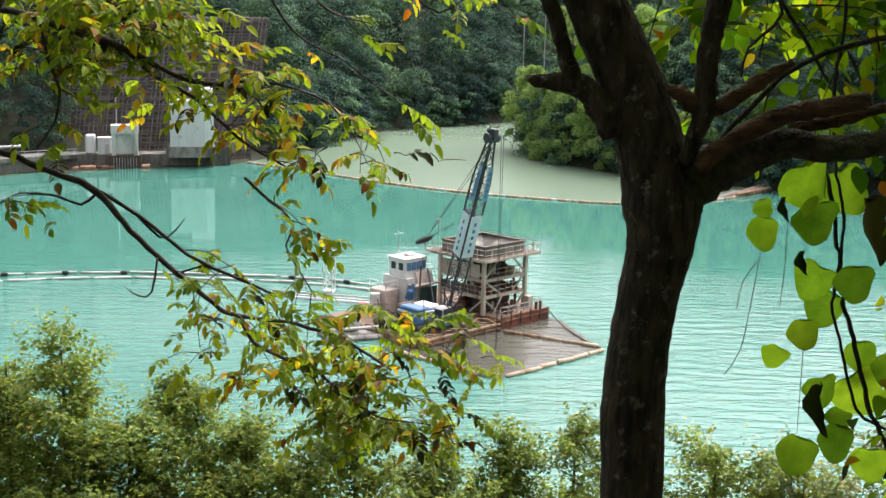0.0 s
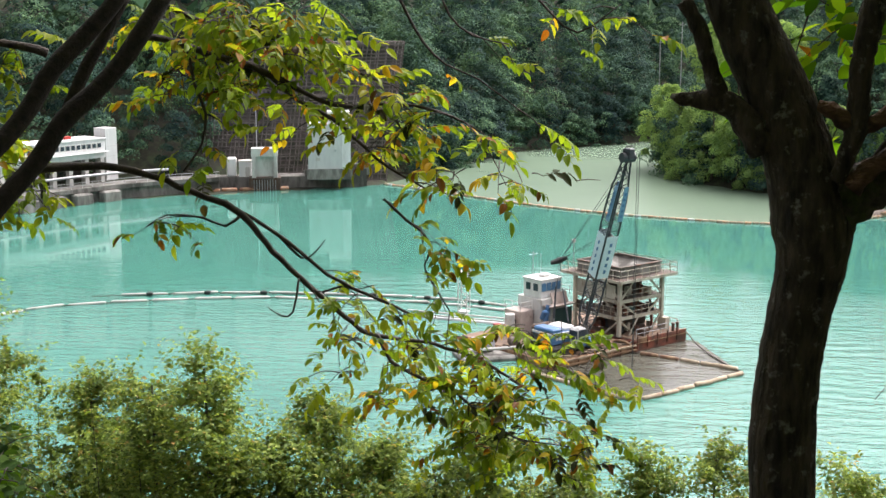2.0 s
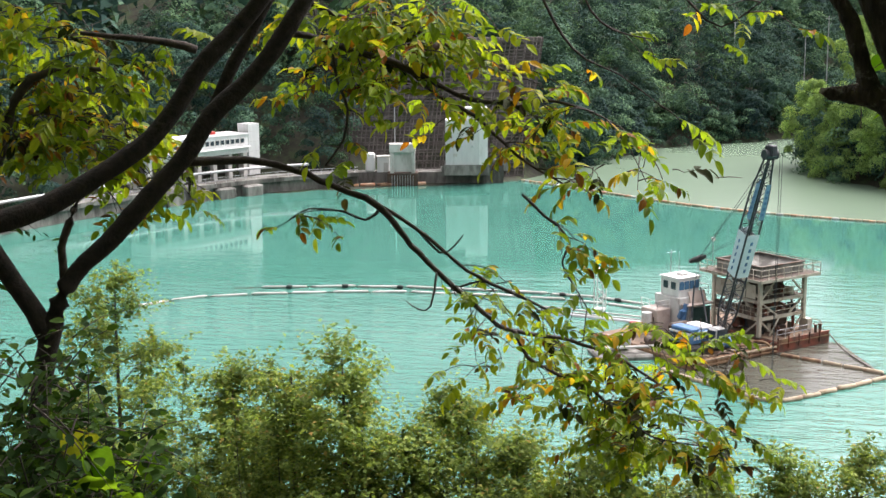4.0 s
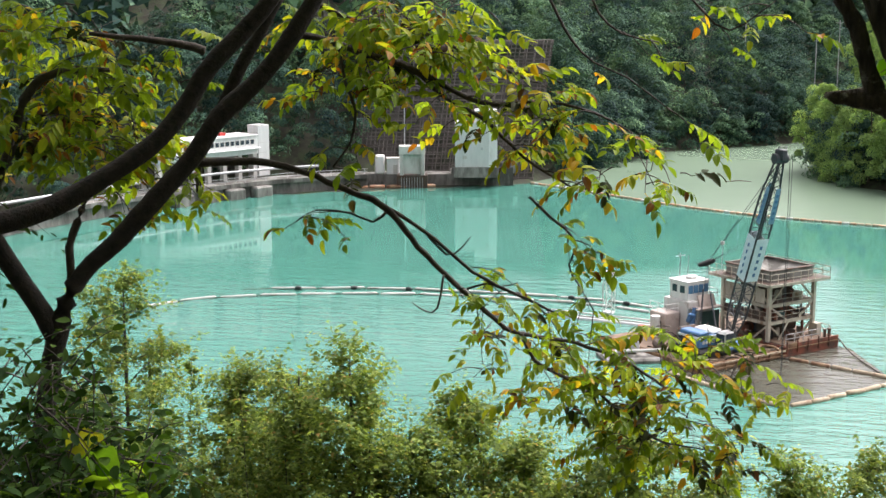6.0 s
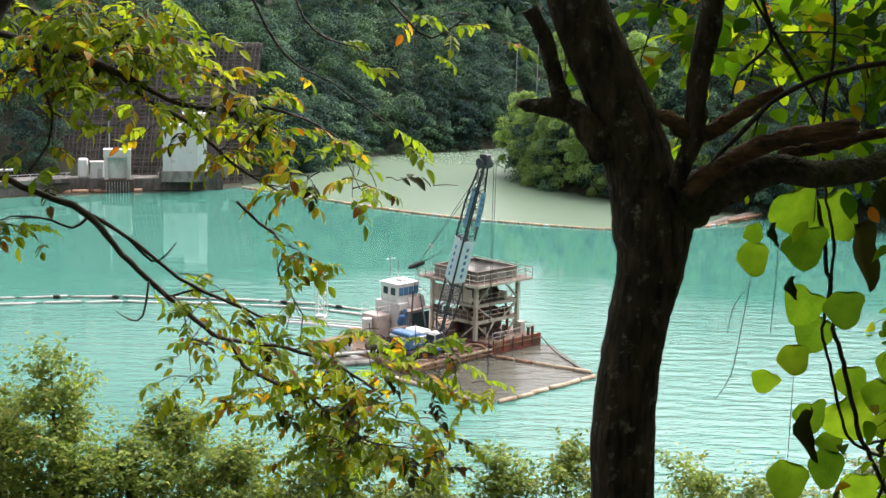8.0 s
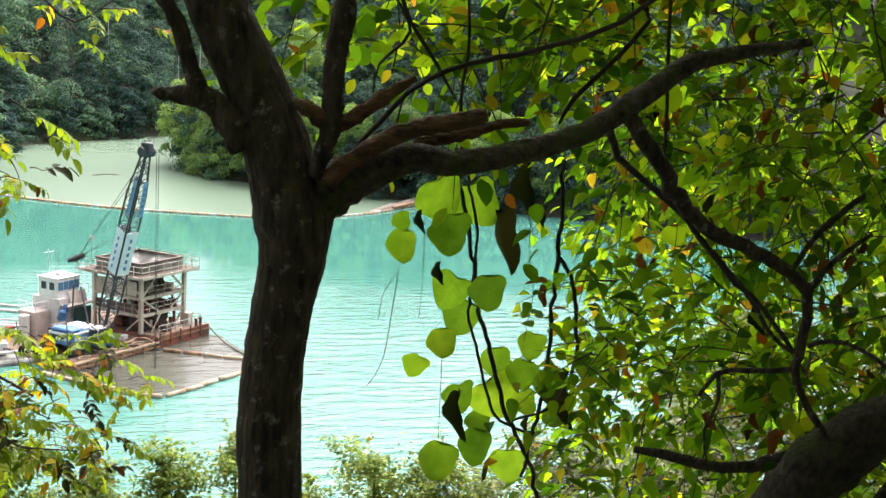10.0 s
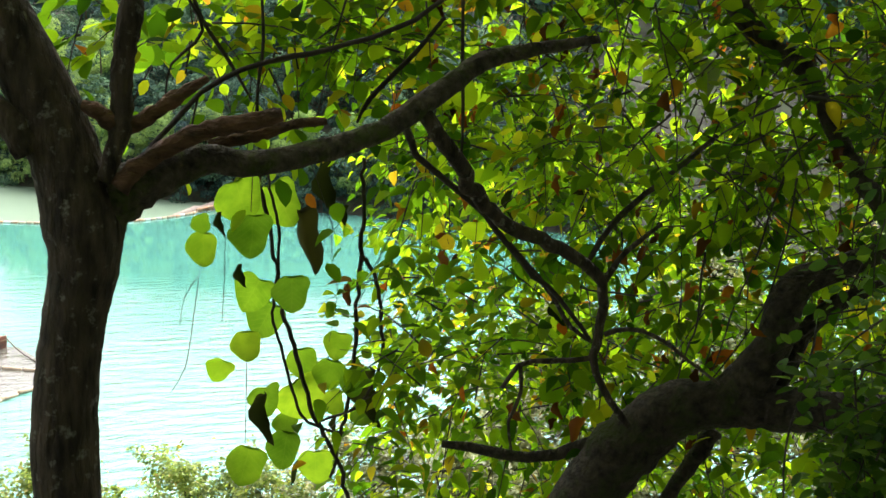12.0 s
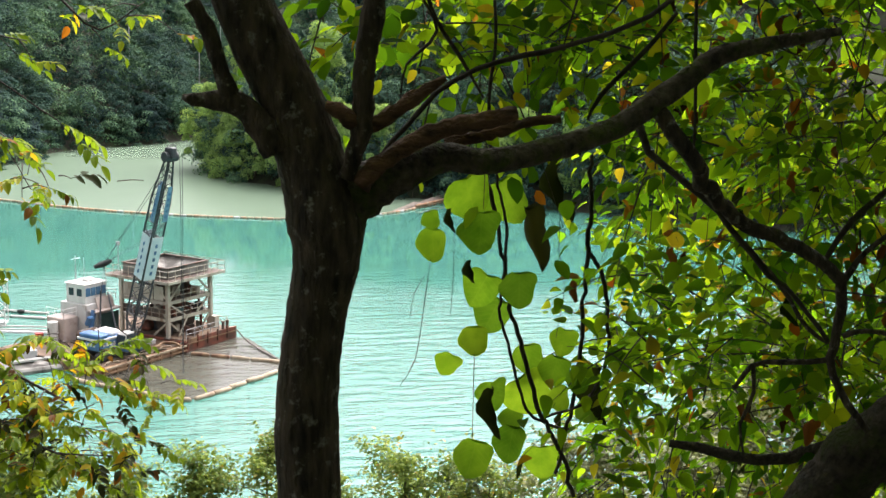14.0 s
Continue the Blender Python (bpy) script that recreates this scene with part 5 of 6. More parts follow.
# ---- trees at the water's edge of the wooded point ----
def shore_tree(rng, x, y, z, h, w):
    ob = thing("tree", "full-crowned fresh green tree overhanging the lake", "tree", (x, y, z), group="trees on the point")
    limb("trunk", [(0, 0, -1, 0.35), (0.3, -0.4, h * 0.4, 0.25), (0, 0, h * 0.85, 0.08)], BARK, ob, seg=8, step=1.0)
    P, N = [], []
    for i in range(46):
        a, q = rng.uniform(0, 2 * pi), rng.uniform(0.03, 0.95)
        rad = w * (1 - max(0, q - 0.5) * 1.5) * rng.uniform(0.35, 1.0)
        c = np.array([cos(a) * rad, sin(a) * rad, q * h])
        u = unit(rng, 330)
        u[:, 2] = np.where(u[:, 2] < -0.55, -u[:, 2], u[:, 2])
        P.append(c + u * np.array([1.25, 1.25, 1.3]) * rng.uniform(0.6, 1.4) * rng.uniform(0.75, 1.1, (len(u), 1)))
        N.append(u + c / [w, w, h] * 0.5 + [0, 0, 0.15] + rng.normal(0, 0.6, u.shape))
        limb("bough", [(0, 0, max(0.5, q * h - 1.5), 0.12), (*(c * [0.6, 0.6, 1.0]), 0.05), (*c, 0.02)], BARK, ob, seg=5, step=1.5) if i % 5 == 0 else None
    P, N = np.concatenate(P), np.concatenate(N)
    piece("crown", leaves_mesh("shore_crown", [(P, np.cross(N, unit(rng, len(P))) + [0, 0, -0.5], N, rng.uniform(0.2, 0.44, len(P)), SPRAY)], POINT_LEAF), ob)


rng = np.random.default_rng(33)
for x, y, h, w in ((20.0, 304, 16.5, 5.6), (22.0, 295, 15, 5.4), (24.0, 286, 13, 4.8), (28.0, 279, 15, 5.0), (32.5, 272.5, 15, 5.0), (37.5, 267, 13, 4.8), (44, 263, 14, 5.0), (51, 258, 13, 4.8),
                   (29, 303, 22, 6.0), (34, 290, 21, 6.0), (43, 279, 20, 5.8), (60, 256, 11, 4.6), (68, 248, 12, 4.8), (76, 242, 12, 4.6), (85, 235, 12, 4.8), (94, 229, 11, 4.6)):
    shore_tree(rng, x, y, max(0.0, float(ground_height([(x, y)])[0])) - 0.2, h * 1.22, w * 1.06)

# ---- the forked tree beside the path: rows of x, y, z, radius ----
FORK_TRUNK = [(0.626, 3.95, 33.17, 0.110), (0.626, 3.95, 33.42, 0.100), (0.616, 3.95, 33.77, 0.100), (0.640, 3.95, 34.05, 0.095), (0.674, 3.94, 34.25, 0.102), (0.674, 3.94, 34.37, 0.118), (0.630, 3.95, 34.57, 0.107), (0.560, 3.96, 34.77, 0.098), (0.460, 3.97, 34.97, 0.091), (0.400, 3.98, 35.12, 0.086), (0.340, 3.99, 35.33, 0.070)]
FORK_LIMB = [(0.69, 3.95, 34.33, 0.092), (0.73, 3.95, 34.43, 0.088), (0.81, 3.93, 34.50, 0.083), (0.91, 3.91, 34.55, 0.066), (1.03, 3.89, 34.59, 0.049), (1.17, 3.85, 34.58, 0.039), (1.40, 3.88, 34.62, 0.038), (1.61, 3.92, 34.68, 0.037), (1.76, 3.96, 34.76, 0.038), (1.90, 4.01, 34.84, 0.037), (2.03, 4.06, 34.91, 0.034), (2.21, 4.08, 34.95, 0.026), (2.47, 4.05, 35.00, 0.014)]
FORK_DROP = [(1.76, 3.96, 34.75, 0.028), (1.85, 3.92, 34.63, 0.028), (2.02, 4.06, 34.46, 0.028), (2.19, 4.09, 34.33, 0.027), (2.48, 4.16, 34.20, 0.026), (2.63, 4.19, 34.09, 0.024), (2.69, 4.27, 33.93, 0.020), (2.67, 4.28, 33.77, 0.018), (2.71, 4.26, 33.64, 0.015), (2.80, 4.20, 33.50, 0.013)]
FORK_SNAG = [(0.76, 3.84, 34.51, 0.031), (0.81, 3.83, 34.57, 0.031), (0.89, 3.82, 34.63, 0.029), (0.99, 3.79, 34.68, 0.028), (1.10, 3.76, 34.71, 0.027), (1.22, 3.73, 34.74, 0.022)]
FORK_SNAG_B = [(1.06, 3.98, 34.62, 0.023), (1.23, 3.94, 34.67, 0.020), (1.33, 3.91, 34.70, 0.016), (1.41, 3.88, 34.71, 0.011)]
FORK_SPIKE = [(0.72, 3.85, 34.53, 0.026), (0.75, 3.84, 34.63, 0.029), (0.77, 3.84, 34.69, 0.032), (0.77, 3.84, 34.85, 0.032), (0.79, 3.83, 35.00, 0.034), (0.81, 3.83, 35.16, 0.029)]
FORK_SPIKE_L = [(0.77, 3.84, 34.67, 0.026), (0.73, 3.85, 34.71, 0.027), (0.69, 3.85, 34.74, 0.024), (0.66, 3.86, 34.75, 0.015)]
FORK_SPIKE_R = [(0.77, 3.84, 34.68, 0.026), (0.84, 3.83, 34.72, 0.024), (0.92, 3.81, 34.78, 0.021), (1.01, 3.79, 34.84, 0.010)]
FORK_STUB = [(0.52, 3.92, 34.61, 0.052), (0.46, 3.92, 34.70, 0.042), (0.40, 3.93, 34.75, 0.038), (0.33, 3.94, 34.76, 0.029), (0.27, 3.94, 34.76, 0.019), (0.24, 3.94, 34.77, 0.007)]
FORK_STUB_UP = [(0.39, 3.93, 34.74, 0.029), (0.37, 3.93, 34.81, 0.028), (0.35, 3.93, 34.87, 0.024), (0.32, 3.94, 34.96, 0.026), (0.27, 3.94, 35.05, 0.024)]
FORK_WAND = [(0.89, 4.22, 34.54, 0.008), (0.99, 4.20, 34.67, 0.009), (1.14, 4.17, 34.82, 0.009), (1.35, 4.11, 34.90, 0.009), (1.54, 4.05, 34.95, 0.009), (1.73, 3.97, 35.04, 0.008), (1.88, 3.91, 35.16, 0.008)]
FORK_WAND_B = [(1.83, 4.26, 34.66, 0.016), (1.87, 4.24, 34.57, 0.013), (1.98, 4.19, 34.46, 0.013), (2.10, 4.14, 34.36, 0.012), (2.22, 4.08, 34.20, 0.011), (2.35, 4.01, 34.07, 0.009), (2.45, 3.95, 33.93, 0.008)]
DROP_B = [(2.63, 4.19, 34.08, 0.015), (2.67, 4.17, 34.15, 0.013), (2.70, 4.14, 34.21, 0.011), (2.86, 4.16, 34.31, 0.008)]
DROP_C = [(2.68, 4.28, 33.77, 0.012), (2.60, 4.32, 33.75, 0.011), (2.51, 4.37, 33.74, 0.011), (2.42, 4.42, 33.72, 0.010), (2.36, 4.45, 33.62, 0.008)]
DROP_D = [(2.70, 4.26, 33.86, 0.011), (2.77, 4.22, 33.89, 0.010), (2.87, 4.15, 33.87, 0.009), (2.96, 4.10, 33.80, 0.008), (3.08, 4.01, 33.70, 0.005)]
DROP_E = [(2.42, 4.42, 33.71, 0.009), (2.43, 4.42, 33.61, 0.008), (2.39, 4.44, 33.48, 0.007), (2.41, 4.43, 33.35, 0.004)]
DROP_F = [(2.66, 4.29, 33.83, 0.009), (2.59, 4.33, 33.88, 0.009), (2.50, 4.38, 34.03, 0.010), (2.38, 4.44, 34.17, 0.010), (2.14, 4.23, 34.35, 0.008)]
# vines
VINE_A = [(1.80, 6.09, 34.32, 0.010), (1.84, 6.08, 34.13, 0.011), (1.89, 6.07, 33.88, 0.011), (1.94, 6.05, 33.59, 0.012), (2.01, 6.03, 33.36, 0.012), (2.06, 6.01, 33.18, 0.012), (2.10, 6.00, 33.05, 0.012), (2.19, 5.97, 32.88, 0.011), (2.27, 5.94, 32.62, 0.011)]
VINE_B = [(1.85, 6.08, 34.29, 0.007), (1.91, 6.06, 33.96, 0.008), (1.89, 6.07, 33.59, 0.008), (1.94, 6.05, 33.38, 0.008), (2.03, 6.02, 33.08, 0.008), (2.14, 5.99, 33.00, 0.008), (2.24, 5.96, 32.98, 0.007)]
VINE_C = [(2.29, 5.93, 34.38, 0.010), (2.30, 5.93, 34.12, 0.011), (2.29, 5.93, 33.90, 0.012), (2.28, 5.93, 33.60, 0.011), (2.27, 5.94, 33.25, 0.011), (2.23, 5.96, 33.01, 0.010), (2.18, 5.98, 32.74, 0.008)]
VINE_D = [(2.29, 5.93, 33.90, 0.011), (2.36, 5.90, 33.80, 0.011), (2.40, 5.89, 33.52, 0.010), (2.40, 5.90, 33.33, 0.010), (2.32, 5.92, 33.14, 0.008), (2.11, 6.00, 33.03, 0.007)]
TENDRIL_A = [(1.49, 5.93, 33.88, 0.002), (1.47, 5.94, 33.69, 0.002), (1.43, 5.96, 33.38, 0.002), (1.36, 5.97, 33.25, 0.001)]
TENDRIL_B = [(1.60, 5.91, 34.03, 0.002), (1.60, 5.91, 33.80, 0.002), (1.59, 5.91, 33.60, 0.001)]
TENDRIL_C = [(2.08, 5.76, 34.13, 0.002), (2.08, 5.76, 33.95, 0.002), (2.11, 5.75, 33.76, 0.002), (2.08, 5.76, 33.51, 0.001)]
TENDRIL_D = [(1.71, 5.89, 33.41, 0.002), (1.71, 5.89, 33.24, 0.002), (1.71, 5.89, 32.99, 0.001)]
TENDRIL_E = [(1.48, 5.94, 33.82, 0.002), (1.42, 5.96, 33.71, 0.002), (1.40, 5.96, 33.58, 0.001)]
CREEPER_A = [(1.44, 4.81, 35.23, 0.005), (1.46, 4.81, 34.94, 0.007), (1.44, 4.81, 34.72, 0.007), (1.46, 4.81, 34.44, 0.007)]
CREEPER_B = [(1.18, 4.88, 35.17, 0.008), (1.24, 4.87, 35.01, 0.008), (1.33, 4.84, 34.87, 0.008), (1.42, 4.82, 34.72, 0.005)]
CREEPER_C = [(1.16, 4.88, 35.13, 0.005), (1.24, 4.86, 34.97, 0.007), (1.13, 4.89, 34.84, 0.005), (1.11, 4.89, 34.73, 0.004)]
CREEPER_D = [(2.24, 4.73, 35.22, 0.008), (2.25, 4.73, 34.93, 0.008), (2.26, 4.72, 34.66, 0.007), (2.26, 4.72, 34.45, 0.006)]
CREEPER_E = [(1.87, 4.88, 34.63, 0.006), (1.92, 4.87, 34.73, 0.010), (2.08, 4.80, 34.92, 0.010), (2.18, 4.76, 35.06, 0.008)]
# leaning tree with the heavy bough
BOUGH_MAIN = [(2.80, 4.67, 32.84, 0.140), (2.92, 4.60, 33.12, 0.144), (3.03, 4.53, 33.31, 0.140), (3.16, 4.44, 33.46, 0.123), (3.34, 4.31, 33.52, 0.104), (3.52, 4.17, 33.52, 0.097), (3.69, 4.02, 33.53, 0.092), (3.91, 3.81, 33.54, 0.095), (4.12, 3.60, 33.50, 0.107)]
BOUGH_UP = [(3.32, 4.32, 33.49, 0.107), (3.42, 4.25, 33.65, 0.097), (3.48, 4.21, 33.79, 0.078), (3.50, 4.18, 33.97, 0.078), (3.55, 4.14, 34.07, 0.066), (3.65, 4.06, 34.13, 0.052), (3.75, 3.97, 34.20, 0.047), (3.94, 3.78, 34.33, 0.043)]
BOUGH_SIDE = [(3.54, 4.28, 33.57, 0.060), (3.59, 4.24, 33.69, 0.048), (3.63, 4.21, 33.83, 0.043), (3.73, 4.13, 33.97, 0.036), (3.85, 4.01, 34.06, 0.027)]
BOUGH_LOW = [(3.07, 4.74, 33.28, 0.032), (2.86, 4.87, 33.16, 0.027), (2.70, 4.95, 33.14, 0.025), (2.57, 5.02, 33.16, 0.025), (2.40, 5.10, 33.18, 0.017)]
BOUGH_PROP = [(3.49, 4.57, 33.31, 0.043), (3.40, 4.64, 33.11, 0.037), (3.33, 4.69, 32.94, 0.033)]
UPPER_A = [(3.26, 4.5, 35.34, 0.045), (3.34, 4.43, 35.15, 0.045), (3.41, 4.38, 35.04, 0.045), (3.47, 4.34, 34.97, 0.045), (3.55, 4.27, 34.93, 0.042), (3.64, 4.2, 34.73, 0.042), (3.73, 4.12, 34.55, 0.042), (3.81, 4.06, 34.41, 0.042), (3.94, 3.93, 34.19, 0.042)]
UPPER_C = [(3.36, 4.54, 34.62, 0.010), (3.20, 4.66, 34.43, 0.012), (3.03, 4.77, 34.23, 0.014), (2.94, 4.82, 34.05, 0.011)]
# tree with drooping branches
WAL_TRUNK = [(-5.01, 8.03, 30.98, 0.093), (-4.90, 8.10, 31.62, 0.081), (-4.81, 8.15, 32.22, 0.075), (-4.74, 8.19, 32.64, 0.079), (-4.69, 8.22, 32.87, 0.081), (-4.61, 8.27, 33.09, 0.070), (-4.48, 8.33, 33.26, 0.063), (-4.33, 8.41, 33.40, 0.068), (-4.07, 8.54, 33.71, 0.073), (-3.83, 8.65, 33.99, 0.068), (-3.63, 8.73, 34.30, 0.071), (-3.43, 8.81, 34.49, 0.066), (-3.26, 8.87, 34.68, 0.066), (-3.10, 8.93, 34.92, 0.065), (-2.92, 8.99, 35.22, 0.058)]
WAL_FORK = [(-4.72, 8.20, 32.72, 0.081), (-4.80, 8.16, 32.92, 0.071), (-4.89, 8.10, 33.11, 0.067), (-4.98, 8.05, 33.30, 0.067), (-5.09, 7.98, 33.57, 0.062)]
WAL_CROSS = [(-5.05, 7.65, 33.57, 0.082), (-4.87, 7.77, 33.62, 0.078), (-4.54, 7.96, 33.73, 0.077), (-4.23, 8.12, 33.92, 0.068), (-4.06, 8.21, 34.04, 0.068), (-3.89, 8.29, 34.18, 0.066), (-3.73, 8.37, 34.40, 0.065), (-3.57, 8.43, 34.66, 0.065), (-3.38, 8.51, 34.87, 0.063), (-3.21, 8.57, 35.06, 0.059), (-3.05, 8.63, 35.29, 0.052)]
WAL_UPRIGHT = [(-4.62, 8.26, 33.11, 0.027), (-4.61, 8.26, 33.38, 0.031), (-4.56, 8.29, 33.56, 0.031), (-4.49, 8.33, 33.74, 0.027)]
WAL_BACK = [(-3.69, 8.92, 34.34, 0.042), (-3.55, 8.98, 34.65, 0.050), (-3.41, 9.03, 34.90, 0.042), (-3.26, 9.09, 35.18, 0.038)]
WAL_DROOP = [(-3.95, 8.92, 33.93, 0.040), (-3.64, 9.05, 33.93, 0.031), (-3.40, 9.14, 33.92, 0.027), (-3.08, 9.25, 33.81, 0.024), (-2.82, 9.34, 33.68, 0.024), (-2.56, 9.41, 33.55, 0.027), (-2.44, 9.85, 33.19, 0.024), (-2.21, 10.11, 32.87, 0.023), (-1.97, 10.36, 32.56, 0.022), (-1.77, 10.60, 32.34, 0.020), (-1.36, 10.86, 32.22, 0.017), (-0.87, 10.91, 32.06, 0.014), (-0.43, 10.94, 31.78, 0.010)]
WAL_DROOP_B = [(-2.60, 9.61, 33.52, 0.018), (-2.43, 9.65, 33.41, 0.015), (-2.19, 9.71, 33.22, 0.015), (-1.97, 9.75, 33.02, 0.014), (-1.67, 9.81, 32.86, 0.013), (-1.29, 9.86, 32.68, 0.009)]
WAL_DROOP_C = [(-1.72, 10.61, 32.33, 0.018), (-1.60, 10.63, 32.09, 0.017), (-1.33, 10.66, 31.94, 0.015), (-1.04, 10.70, 31.80, 0.013), (-0.79, 10.72, 31.59, 0.012), (-0.55, 10.73, 31.42, 0.008), (-0.07, 10.74, 31.35, 0.006)]
WAL_UPPER = [(-3.3, 9.18, 34.87, 0.029), (-3.07, 9.26, 34.85, 0.027), (-2.75, 9.36, 34.74, 0.025), (-2.36, 9.46, 34.61, 0.027), (-2.09, 9.52, 34.45, 0.019), (-1.79, 9.58, 34.35, 0.018), (-1.41, 9.64, 34.37, 0.013), (-1.03, 9.69, 34.29, 0.01), (-0.8, 9.71, 34.17, 0.006)]
WAL_CHAIN = [(-1.55, 9.90, 33.61, 0.012), (-1.37, 9.90, 33.44, 0.011), (-1.26, 9.90, 33.36, 0.010), (-1.17, 9.90, 33.23, 0.009), (-1.23, 9.90, 33.08, 0.008), (-1.15, 9.90, 32.92, 0.007), (-1.03, 9.90, 32.72, 0.005)]
WAL_BARE_A = [(-2.24, 9.90, 32.96, 0.010), (-2.29, 9.90, 32.68, 0.008), (-2.39, 9.90, 32.65, 0.007), (-2.50, 9.90, 32.72, 0.004)]
WAL_BARE_B = [(-2.34, 9.70, 33.33, 0.012), (-2.17, 9.70, 33.16, 0.009), (-2.06, 9.70, 33.21, 0.007), (-1.98, 9.70, 33.31, 0.004)]
WAL_BARE_C = [(-2.05, 9.90, 32.85, 0.010), (-1.89, 9.90, 32.90, 0.008), (-1.78, 9.90, 32.88, 0.006), (-1.63, 9.90, 32.92, 0.004)]
WAL_UPPER_B = [(-2.40, 9.66, 34.59, 0.019), (-2.17, 9.71, 34.38, 0.017), (-1.91, 9.76, 34.24, 0.016), (-1.68, 9.81, 34.02, 0.014), (-1.48, 9.84, 33.85, 0.010), (-1.22, 9.87, 33.70, 0.007)]
WAL_UPPER_C = [(-3.13, 9.45, 35.10, 0.020), (-2.80, 9.55, 34.96, 0.017), (-2.38, 9.66, 34.89, 0.014), (-1.92, 9.76, 34.68, 0.012), (-1.53, 9.83, 34.51, 0.007)]
WAL_HANG = [(-2.91, 9.31, 34.81, 0.012), (-2.86, 9.32, 34.52, 0.012), (-2.79, 9.34, 34.30, 0.012), (-2.83, 9.33, 34.07, 0.010), (-2.96, 9.29, 33.88, 0.008)]
WAL_TWIG = [(-2.58, 9.51, 33.54, 0.014), (-2.70, 9.47, 33.44, 0.010), (-2.87, 9.43, 33.51, 0.009), (-3.12, 9.35, 33.54, 0.006), (-3.27, 9.30, 33.45, 0.005)]
WAL_TOP = [(-1.37, 9.14, 35.25, 0.011), (-1.25, 9.16, 35.02, 0.011), (-1.15, 9.17, 34.84, 0.010), (-0.99, 9.19, 34.68, 0.007), (-0.75, 9.21, 34.57, 0.006), (-0.43, 9.23, 34.33, 0.004)]
WAL_TOP_B = [(-1.04, 9.19, 35.21, 0.008), (-0.96, 9.20, 35.02, 0.008), (-0.80, 9.21, 34.88, 0.007), (-0.54, 9.23, 34.82, 0.004)]
WAL_TOP_C = [(-0.45, 9.23, 35.25, 0.010), (-0.25, 9.24, 35.04, 0.008), (-0.06, 9.24, 34.90, 0.007), (0.24, 9.24, 35.10, 0.004)]
WAL_LEFT = [(-3.75, 8.79, 34.76, 0.034), (-3.92, 8.72, 34.81, 0.029), (-4.17, 8.60, 34.85, 0.023), (-4.48, 8.45, 34.89, 0.015)]
WAL_LEFT_B = [(-5.45, 8.58, 33.64, 0.049), (-5.32, 8.66, 33.93, 0.045), (-5.23, 8.71, 34.27, 0.040), (-5.13, 8.77, 34.48, 0.036), (-4.95, 8.87, 34.60, 0.029), (-4.62, 9.05, 34.61, 0.016)]
# vine leaves
VINE_LEAVES = [(1.70, 6.00, 34.16, 0.23), (1.94, 6.13, 34.12, 0.22), (1.70, 5.82, 34.02, 0.20), (1.54, 6.10, 33.91, 0.16), (1.77, 6.04, 33.70, 0.19), (1.91, 5.84, 33.73, 0.17), (1.87, 6.17, 33.53, 0.18), (1.72, 5.93, 33.46, 0.14), (1.58, 5.92, 33.36, 0.12), (2.08, 6.17, 33.29, 0.15), (2.15, 5.85, 33.46, 0.13), (2.17, 6.03, 33.26, 0.15), (2.07, 6.11, 33.12, 0.24), (1.79, 5.82, 33.22, 0.15), (2.24, 6.13, 33.08, 0.13), (1.94, 6.01, 32.89, 0.18), (1.70, 5.86, 32.88, 0.18), (2.17, 6.18, 32.73, 0.18), (2.56, 5.90, 33.41, 0.11), (2.49, 5.95, 33.29, 0.10), (1.99, 6.16, 32.97, 0.12), (2.23, 5.83, 33.26, 0.12), (2.38, 6.06, 33.03, 0.14), (1.53, 6.09, 34.04, 0.09)]
SHADED_DRY_LEAVES = [(2.11, 5.90, 34.22, 0.26), (2.05, 6.03, 33.94, 0.32), (1.76, 5.72, 33.16, 0.24), (2.42, 6.00, 33.12, 0.30), (2.23, 5.94, 33.69, 0.11), (2.14, 5.74, 34.12, 0.10), (2.01, 6.07, 32.73, 0.08), (1.67, 5.83, 33.83, 0.11), (1.56, 5.82, 34.08, 0.11), (2.23, 6.07, 32.98, 0.09), (3.17, 5.32, 34.27, 0.169), (3.12, 5.36, 33.69, 0.147), (2.88, 5.49, 34.2, 0.136)]

def bushy_lines(rng, n, az, dist, z, up=0.0, length=(0.3, 0.7)):
    """Starts and directions of twigs in a stretch of thicket seen from the path: compass degrees, distance and height ranges."""
    a = np.radians(rng.uniform(*az, n))
    d = rng.uniform(*dist, n)
    s = np.column_stack([np.sin(a) * d, np.cos(a) * d, rng.uniform(*z, n)])
    v = rng.normal(0, 0.7, (n, 3)) + np.array([-0.25, -0.1, up])
    return s, v, rng.uniform(*length, n)


fork = thing("forked_tree", "dark-barked forked tree with snags and mossy limbs", "tree", (0, 0, 0))
limb("trunk", FORK_TRUNK, BARK, fork, seg=30, step=0.025, rough=0.055)
limb("limb", FORK_LIMB, MOSSY, fork, "mossy grey-brown limb", seg=22, step=0.025, rough=0.15)
bend = np.random.default_rng(7)
for pts in (FORK_DROP, DROP_B, DROP_C, DROP_D, DROP_E, DROP_F):
    limb("limb", pts, BARK, fork, seg=9, step=0.05, rough=0.2, kink=0.3, rng=bend)
for pts in (FORK_SNAG, FORK_SNAG_B):
    limb("snag", pts, DEADWOOD, fork, "broken brown dead branch", seg=14, step=0.02, rough=0.34)
limb("snag", FORK_SPIKE, BARK, fork, seg=14, step=0.02, rough=0.28)
for pts in (FORK_SPIKE_L, FORK_SPIKE_R):
    limb("snag", pts, DEADWOOD, fork, "short reddish dead stub", seg=12, step=0.02, rough=0.36)
for pts in (FORK_STUB, FORK_STUB_UP):
    limb("stub", pts, BARK, fork, seg=14, step=0.022, rough=0.28)
